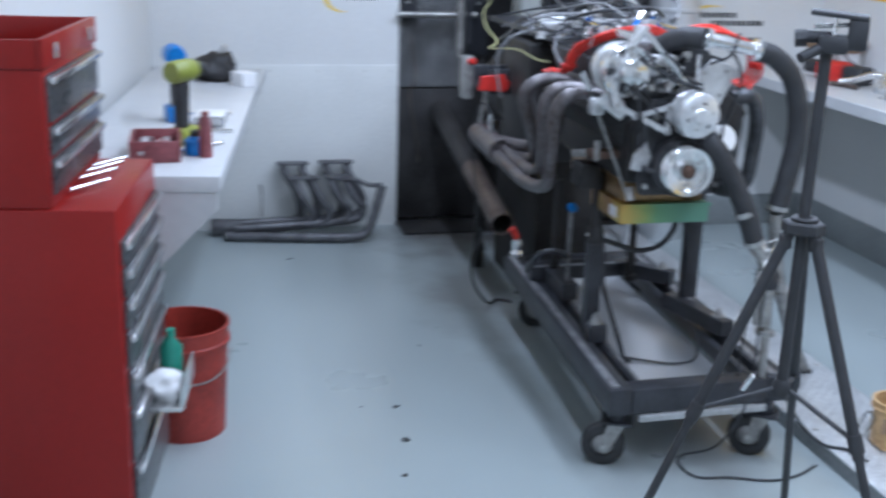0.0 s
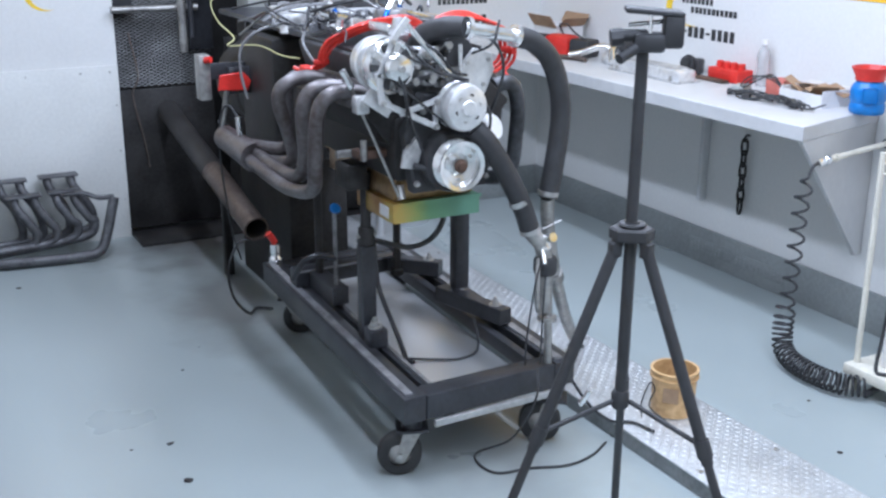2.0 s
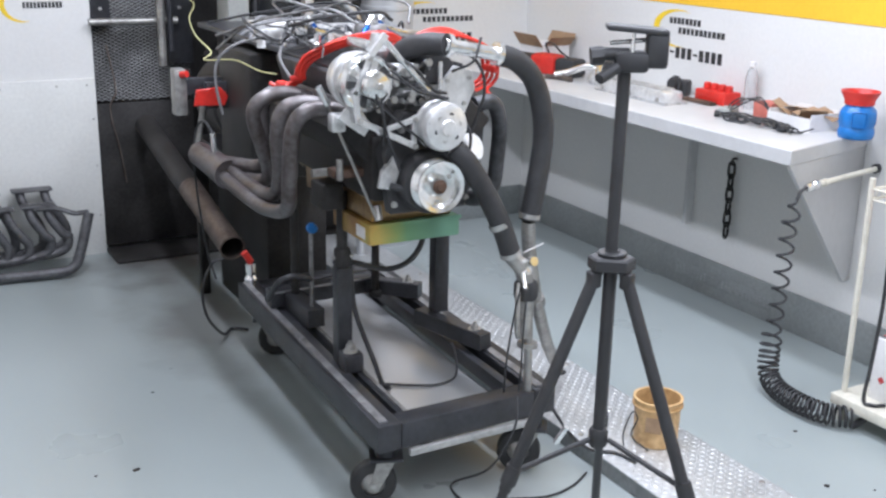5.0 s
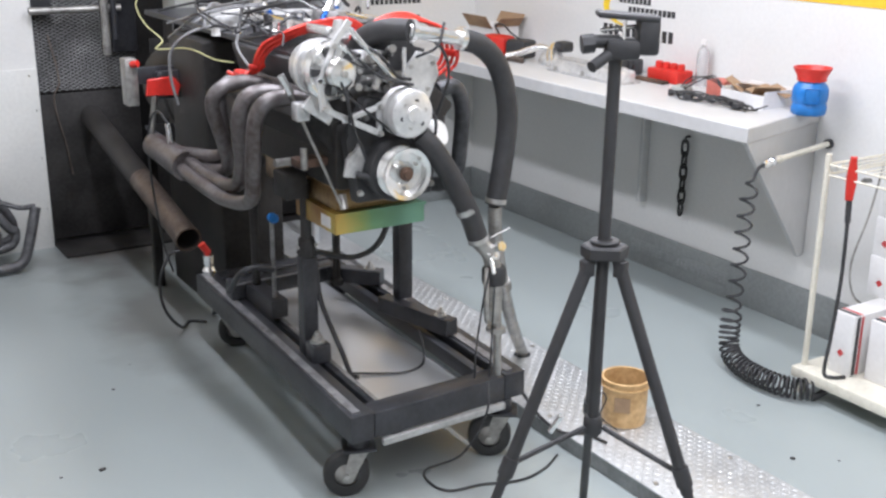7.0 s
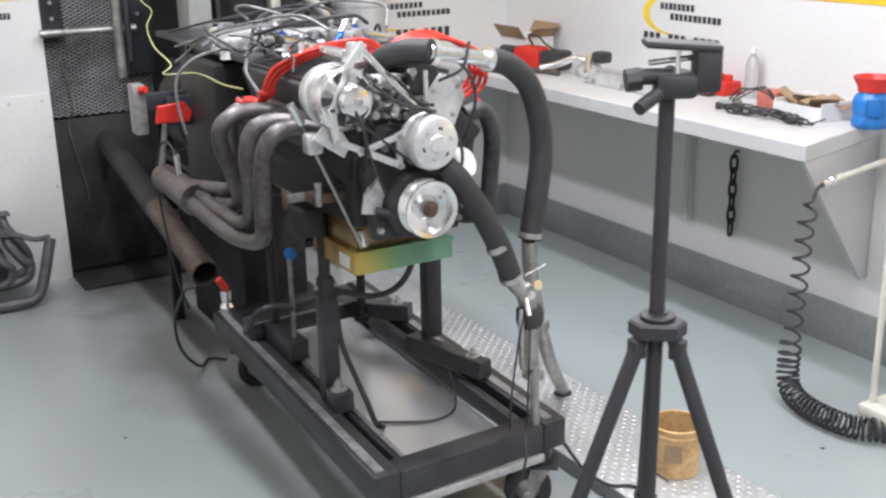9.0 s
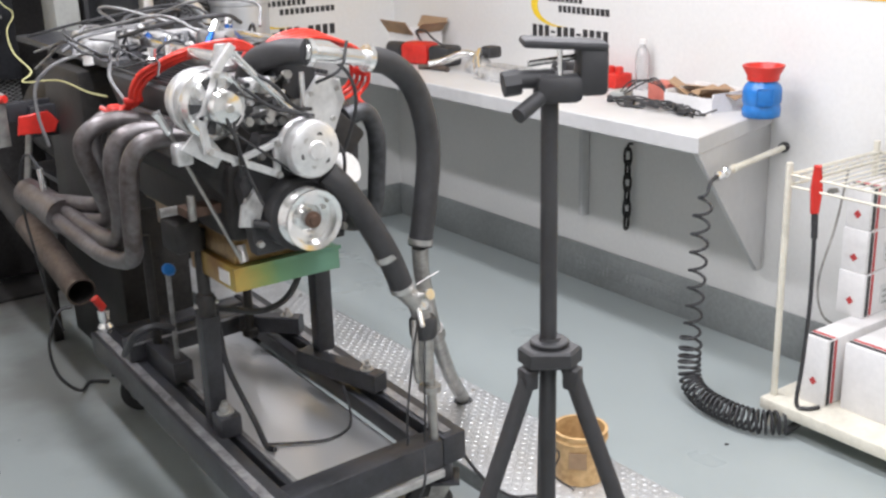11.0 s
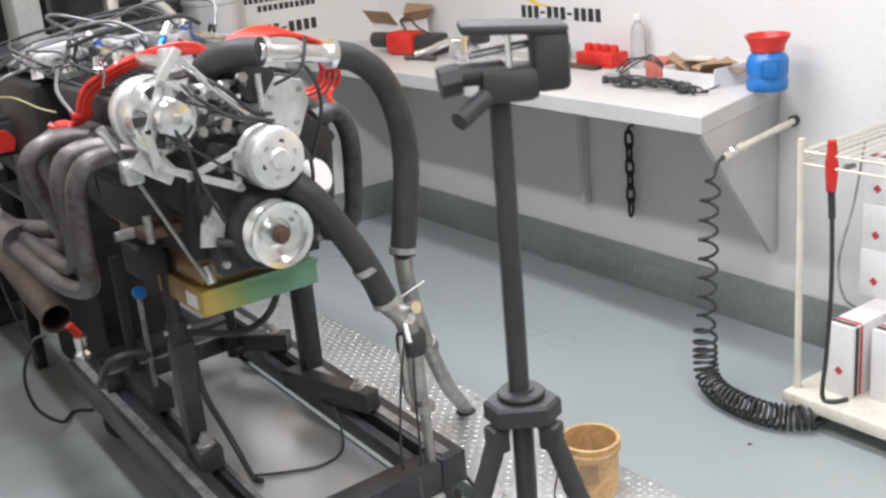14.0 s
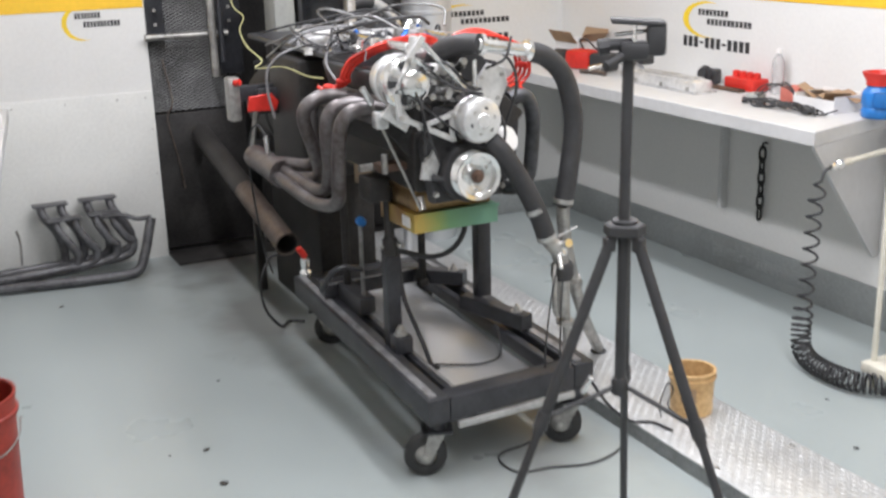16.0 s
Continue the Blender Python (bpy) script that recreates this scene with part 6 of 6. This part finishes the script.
redtool = bench_thing("red_power_tool", 1.95, 2.1, "red and black power tool with a looped cable on the bench", "power tool")
part("body", bm_box(1.95, 2.13, TOP + 0.05, 0.11, 0.16, 0.10, 0.025, Matrix.Rotation(0.3, 4, "Z")), RED_BRIGHT, redtool)
part("battery", bm_box(1.99, 1.99, TOP + 0.045, 0.11, 0.12, 0.09, 0.016, Matrix.Rotation(0.3, 4, "Z")), PLASTIC_BLACK, redtool)
part("nose", bm_rod((1.92, 2.21, TOP + 0.06), (1.90, 2.30, TOP + 0.06), 0.035), PLASTIC_BLACK, redtool)
part("cable", bm_tube([(1.97, 2.15, TOP + 0.1), (1.98, 2.2, TOP + 0.14), (1.96, 2.10, TOP + 0.15), (1.95, 2.02, TOP + 0.12), (1.97, 1.96, TOP + 0.09)], 0.005, 6), RUBBER, redtool)

obox = bench_thing("open_cardboard_box", 2.06, 2.33, "open brown and white cardboard box in the corner", "carton")
for x0, x1, y0, y1 in ((1.98, 1.984, 2.22, 2.44), (2.136, 2.14, 2.22, 2.44), (1.9845, 2.1355, 2.22, 2.224), (1.9845, 2.1355, 2.436, 2.44)):
    part("side", bm_span(x0, x1, y0, y1, TOP, TOP + 0.13), PAPER, obox)
for c, s, m in (((1.955, 2.33, TOP + 0.15), (0.075, 0.215, 0.003), Matrix.Rotation(radians(55), 4, "Y")), ((2.165, 2.33, TOP + 0.155), (0.06, 0.215, 0.003), Matrix.Rotation(radians(-60), 4, "Y")), ((2.06, 2.19, TOP + 0.15), (0.15, 0.075, 0.003), Matrix.Rotation(radians(-40), 4, "X"))):
    part("flap", bm_box(*c, *s, 0, m), CARD, obox)

# ---- chain, air pipe and coil hose ----
chain = thing("hanging_chain", (2.19, 1.01, 0.30), "dark steel chain hanging below the bench", "chain")


def link_mesh(c, turn):
    pts = []
    for k in range(13):
        a = 2 * math.pi * k / 12
        u, z = 0.0165 * math.cos(a), 0.027 * math.sin(a) + (0.009 if math.sin(a) > 0.1 else -0.009 if math.sin(a) < -0.1 else 0)
        pts.append((c[0] + u * math.cos(turn), c[1] + u * math.sin(turn), c[2] + z))
    return bm_tube(pts, 0.0062, 6, 2)


for k in range(6):
    part("chain_link", link_mesh((2.17, 0.996, 0.615 - 0.0545 * k), 0.3 if k % 2 else 1.7), DARK_SOOT, chain)
part("hook", bm_tube([(2.17, 0.996, 0.635), (2.172, 0.998, 0.66), (2.185, 0.998, 0.665), (2.198, 0.998, 0.662)], 0.005, 6), DARK_SOOT, chain)

air = thing("air_line", (2.1, 0.27, 0.77), "white air pipe on the wall with a quick coupler", "air pipe")
part("pipe", bm_rod((XR - 0.001, 0.262, 0.772), (1.80, 0.182, 0.766), 0.011), CREAM, air)
part("pipe_band", bm_rod((1.835, 0.189, 0.7665), (1.85, 0.192, 0.767), 0.0145), CREAM, air)
part("wall_flange", bm_rod((XR - 0.001, 0.262, 0.772), (XR - 0.02, 0.2585, 0.7718), 0.018), PLASTIC_BLACK, air)
part("coupler", bm_lathe([(0, 0), (0.014, 0), (0.017, 0.01), (0.017, 0.03), (0.012, 0.035), (0.015, 0.045), (0.015, 0.07), (0.009, 0.08), (0, 0.08)], along((1.80, 0.182, 0.766), (1.70, 0.155, 0.764)), 16), CHROME, air)

hose = thing("coiled_air_hose", (1.68, 0.0, 0.0), "black coiled air hose hanging down and lying on the floor", "air hose")
axis = [Vector(p) for p in ((1.672, 0.155, 0.73), (1.67, 0.17, 0.62), (1.668, 0.175, 0.45), (1.663, 0.18, 0.27), (1.655, 0.18, 0.15), (1.64, 0.155, 0.075), (1.622, 0.085, 0.047), (1.61, -0.03, 0.045), (1.63, -0.13, 0.045), (1.69, -0.19, 0.045))]
cum = smooth_path(axis, 10)
lens = [0.0]
for a, b in zip(cum, cum[1:]):
    lens.append(lens[-1] + (b - a).length)


def pitch_at(s):
    return 0.062 if s < 0.46 else (0.062 + (0.0195 - 0.062) * min(1, (s - 0.46) / 0.12))


pts, s, phase = [], 0.0, 0.0
up = None
while s < lens[-1] - 1e-4:
    i = max(k for k in range(len(lens) - 1) if lens[k] <= s)
    f = (s - lens[i]) / (lens[i + 1] - lens[i])
    c = cum[i].lerp(cum[i + 1], f)
    d = (cum[i + 1] - cum[i]).normalized()
    e1 = d.cross(Vector((1, 0.3, 0.02))).normalized()
    e2 = d.cross(e1)
    r = (0.027 if s < 0.5 else 0.035) * min(1, s / 0.05 + 0.15)
    pts.append(c + (e1 * math.cos(phase) + e2 * math.sin(phase)) * r)
    phase += 2 * math.pi / 12
    s += pitch_at(s) / 12
part("coil", bm_tube(pts, 0.0052, 6, 1, smooth=False), RUBBER, hose)
part("lead_in", bm_tube([(1.722, 0.16, 0.765), (1.69, 0.152, 0.758), pts[0]], 0.006, 8), RUBBER, hose)
part("end_fitting", bm_rod(pts[-1], (1.73, -0.21, 0.04), 0.012), RUBBER, hose)

# ---- wire shelf rack with cartons ----
shelf = thing("shelf_rack", (1.95, -0.5, 0.0), "cream steel rack with a solid base and wire top shelf", "rack")
RX, RY = 1.70, -0.095
part("base_shelf", bm_span(RX - 0.025, 2.18, RY - 1.0, RY, 0.065, 0.105, 0.006), CREAM, shelf)
for x, y in ((RX + 0.02, RY - 0.02), (2.16, RY - 0.02), (RX + 0.02, RY - 0.98), (2.16, RY - 0.98)):
    part("post", bm_rod((x, y, 0.1055), (x, y, 0.86), 0.0105), CREAM, shelf)
    part("foot", bm_rod((x, y, 0.0), (x, y, 0.0645), 0.014), CREAM, shelf)
for z in (0.825, 0.79):
    for a, b in (((RX + 0.02, RY - 0.02, z), (2.16, RY - 0.02, z)), ((RX + 0.02, RY - 0.98, z), (2.16, RY - 0.98, z)), ((RX + 0.02, RY - 0.02, z), (RX + 0.02, RY - 0.98, z)), ((2.16, RY - 0.02, z), (2.16, RY - 0.98, z))):
        part("rim_wire", bm_rod(a, b, 0.004, 8), CREAM, shelf)
for k in range(30):
    y = RY - 0.04 - 0.031 * k
    part("shelf_wire", bm_rod((RX + 0.022, y, 0.829), (2.158, y, 0.829), 0.0024, 6), CREAM, shelf)
for k in range(12):
    x = RX + 0.04 + 0.038 * k
    part("truss_wire", bm_tube([(x, RY - 0.02, 0.79), (x + 0.019, RY - 0.02, 0.825), (x + 0.038, RY - 0.02, 0.79)], 0.0022, 6, 1, smooth=False), CREAM, shelf)


def carton(x0, x1, y0, y1, z0, z1, label, dy=0.0):
    ob = thing("striped_carton", ((x0 + x1) / 2, (y0 + y1) / 2, z0), label, "carton", "striped cartons on the rack")
    part("box", bm_span(x0, x1, y0, y1, z0, z1, 0.003), PAPER, ob)
    for k, (m, w) in enumerate(((INK, 0.016), (RED_INK, 0.012))):
        o = 0.012 + 0.022 * k
        part("stripe", bm_span(x0 + o, x0 + o + w, y0 - 0.0015, y0 - 0.0003, z0 + 0.004, z1 - 0.004), m, ob)
        part("stripe", bm_span(x0 + o, x0 + o + w, y0 + 0.003, y1 - 0.003, z1 + 0.0003, z1 + 0.0012), m, ob)
    part("mark", bm_prism([(0, -0.014), (0.014, 0), (0, 0.014), (-0.014, 0)], Matrix(((0, 0, -1, x0 - 0.0003), (-1, 0, 0, (y0 + y1) / 2), (0, 1, 0, z0 + (z1 - z0) * 0.35), (0, 0, 0, 1))), 0.001), RED_INK, ob, "small red diamond mark")
    part("print_panel", bm_span(x0 + 0.09, x1 - 0.06, y0 - 0.0015, y0 - 0.0003, z0 + 0.03, z1 - 0.05), material("pale_print", (0.66, 0.67, 0.66), 0.5, vary=0.05), ob)
    for k in range(3):
        part("text_bar", bm_span(x0 + 0.10, x0 + 0.17 + 0.03 * k, y0 - 0.003, y0 - 0.0018, z1 - 0.075 - 0.02 * k, z1 - 0.068 - 0.02 * k), GREY_BOX, ob)
    return ob


carton(1.757, 2.12, -0.27, -0.185, 0.1055, 0.325, "white carton with black and red stripes on the rack base")
carton(1.99, 2.17, -0.225, -0.13, 0.3255, 0.47, "white carton with black and red stripes stacked at the back")
carton(1.995, 2.17, -0.22, -0.13, 0.4705, 0.61, "white carton with black and red stripes stacked at the back")
carton(2.0, 2.17, -0.215, -0.13, 0.6105, 0.75, "white carton with black and red stripes stacked at the back")
carton(1.80, 2.15, -0.95, -0.30, 0.1055, 0.32, "white carton with black and red stripes at the rack end")
topbox = thing("top_carton", (2.1, -0.3, 0.835), "small white carton on the wire shelf", "carton")
part("box", bm_span(2.05, 2.16, -0.34, -0.22, 0.832, 0.99, 0.003), PAPER, topbox)
part("print", bm_span(2.0485, 2.0497, -0.31, -0.25, 0.88, 0.90), OCHRE, topbox)

clip = thing("jumper_clamp", (1.73, -0.14, 0.79), "red insulated jumper clamp hung on the rack with its black lead", "clamp")
part("jaw", bm_prism([(-0.012, -0.075), (0.012, -0.075), (0.017, 0.0), (0.010, 0.07), (-0.010, 0.07), (-0.016, 0.0)], Matrix.Translation((1.727, -0.205, 0.80)) @ Matrix.Rotation(radians(-45), 4, "Z") @ Matrix.Rotation(radians(90), 4, "X"), 0.022, 0.004), RED_BRIGHT, clip, "red rubber grip")
part("boot", bm_rod((1.722, -0.212, 0.73), (1.72, -0.218, 0.65), 0.010), RUBBER, clip)
part("lead", bm_tube([(1.72, -0.218, 0.66), (1.715, -0.225, 0.45), (1.70, -0.225, 0.25), (1.69, -0.222, 0.125), (1.70, -0.25, 0.112), (1.74, -0.27, 0.112)], 0.0065, 8, 6), RUBBER, clip)
part("spring", bm_prism([(0, 0), (0.04, 0.008), (0.035, 0.02), (0.01, 0.02)], Matrix.Translation((1.745, -0.225, 0.78)) @ Matrix.Rotation(radians(-35), 4, "Z") @ Matrix.Rotation(radians(90), 4, "X"), 0.008), GREY_METAL, clip)
cable = thing("grey_cable", (2.0, -0.12, 0.5), "thin grey cable looping down behind the rack", "cable")
part("strand", bm_tube([(1.98, -0.14, 0.80), (1.95, -0.13, 0.62), (1.90, -0.12, 0.45), (1.92, -0.13, 0.33), (2.02, -0.14, 0.26)], 0.004, 6), GREY_METAL, cable)
plug = thing("power_cord", (2.17, -0.12, 1.0), "black cord with a plug hanging by the wall", "cord")
part("cord", bm_tube([(2.19, -0.16, 1.5), (2.185, -0.155, 1.2), (2.18, -0.15, 1.0)], 0.004, 6), RUBBER, plug)
part("plug", bm_rod((2.18, -0.15, 1.0), (2.178, -0.15, 0.94), 0.012), RUBBER, plug)

# ---- cables on and round the cart ----
def cable_on_floor(pts, r, label):
    ob = thing("floor_cable", pts[0], label, "cable")
    part("strand", bm_tube(pts, r, 6, 8), RUBBER, ob)
    return ob


cable_on_floor([(0.44, -0.012, 0.30), (0.41, -0.05, 0.22), (0.36, 0.0, 0.08), (0.29, 0.09, 0.006), (0.26, 0.02, 0.005), (0.285, -0.05, 0.005), (0.382, -0.068, 0.005), (0.497, -0.107, 0.005), (0.60, -0.09, 0.005), (0.69, -0.04, 0.005)], 0.0038, "thin black cable trailing on the floor")
cable_on_floor([(0.60, 0.05, 0.22), (0.66, 0.02, 0.12), (0.72, -0.02, 0.066), (0.78, -0.06, 0.062), (0.80, -0.14, 0.062)], 0.005, "black cable draped onto the diamond plate")
cable_on_floor([(0.02, 1.44, 0.37), (-0.021, 1.45, 0.357), (-0.074, 1.42, 0.267), (-0.06, 1.42, 0.15), (0.03, 1.52, 0.03), (0.10, 1.62, 0.008), (0.154, 1.58, 0.008)], 0.006, "black cable looping down beside the cart")
cable_on_floor([(0.138, 0.52, 0.64), (0.138, 0.50, 0.55), (0.142, 0.48, 0.45), (0.170, 0.45, 0.345), (0.182, 0.42, 0.29), (0.20, 0.40, 0.222), (0.21, 0.37, 0.22)], 0.008, "thick black cable hanging into the drip tray")
cable_on_floor([(0.20, 0.42, 0.218), (0.28, 0.37, 0.217), (0.36, 0.335, 0.217), (0.44, 0.36, 0.218), (0.478, 0.42, 0.25), (0.49, 0.47, 0.29)], 0.004, "thin black cable lying in the drip tray")
cable_on_floor([(0.09, 0.52, 0.61), (0.162, 0.55, 0.592), (0.281, 0.55, 0.553), (0.364, 0.55, 0.568), (0.412, 0.55, 0.628), (0.41, 0.54, 0.71)], 0.010, "black hose looping below the oil pan")
cable_on_floor([(0.83, -0.04, 0.062), (0.80, -0.07, 0.13), (0.82, -0.08, 0.20), (0.86, -0.06, 0.16), (0.85, -0.05, 0.10), (0.88, -0.10, 0.062)], 0.0025, "thin springy wire beside the tub")

# ---- specks of dirt on the floor ----
rnd = random.Random(11)
for x, y, r in ((-0.554, 0.35, 0.014), (-0.541, 0.605, 0.011), (-0.75, 2.36, 0.012), (1.309, -0.435, 0.010), (1.504, -0.115, 0.008), (-0.66, 0.62, 0.006), (-0.35, 1.15, 0.007), (-0.60, 0.12, 0.010), (1.42, -0.52, 0.005), (-0.25, -0.2, 0.005)):
    ob = thing("floor_debris", (x, y, 0.0), "small dark crumb of dirt lying on the floor", "debris", "crumbs on the floor")
    bm = bmesh.new()
    bmesh.ops.create_icosphere(bm, subdivisions=2, radius=r)
    for v in bm.verts:
        v.co *= 1 + 0.6 * noise.noise(v.co * 90 + Vector((x * 9, y * 7, 0)))
        v.co.z = max(0.0005, v.co.z * 0.35)
    bmesh.ops.translate(bm, vec=(x, y, 0), verts=bm.verts)
    part("crumb", bm, DARK_SOOT, ob)

# ---- perforated vent strip in the skirting ----
vent = thing("perforated_strip", (XR - 0.0125, 1.0, 0.1), "grey perforated vent strip set in the skirting", "vent strip")
part("plate", bm_span(XR - 0.0155, XR - 0.0125, 0.70, 1.32, 0.052, 0.118, 0.001), COVE_GREY, vent)
for k in range(26):
    for z in (0.07, 0.085, 0.10):
        part("hole", bm_lathe([(0, 0.001), (0.0045, 0.001), (0.0045, 0), (0, 0)], Matrix.Translation((XR - 0.0156, 0.715 + 0.0236 * k, z)) @ Matrix.Rotation(radians(-90), 4, "Y"), 6), RAIL_WORN, vent)
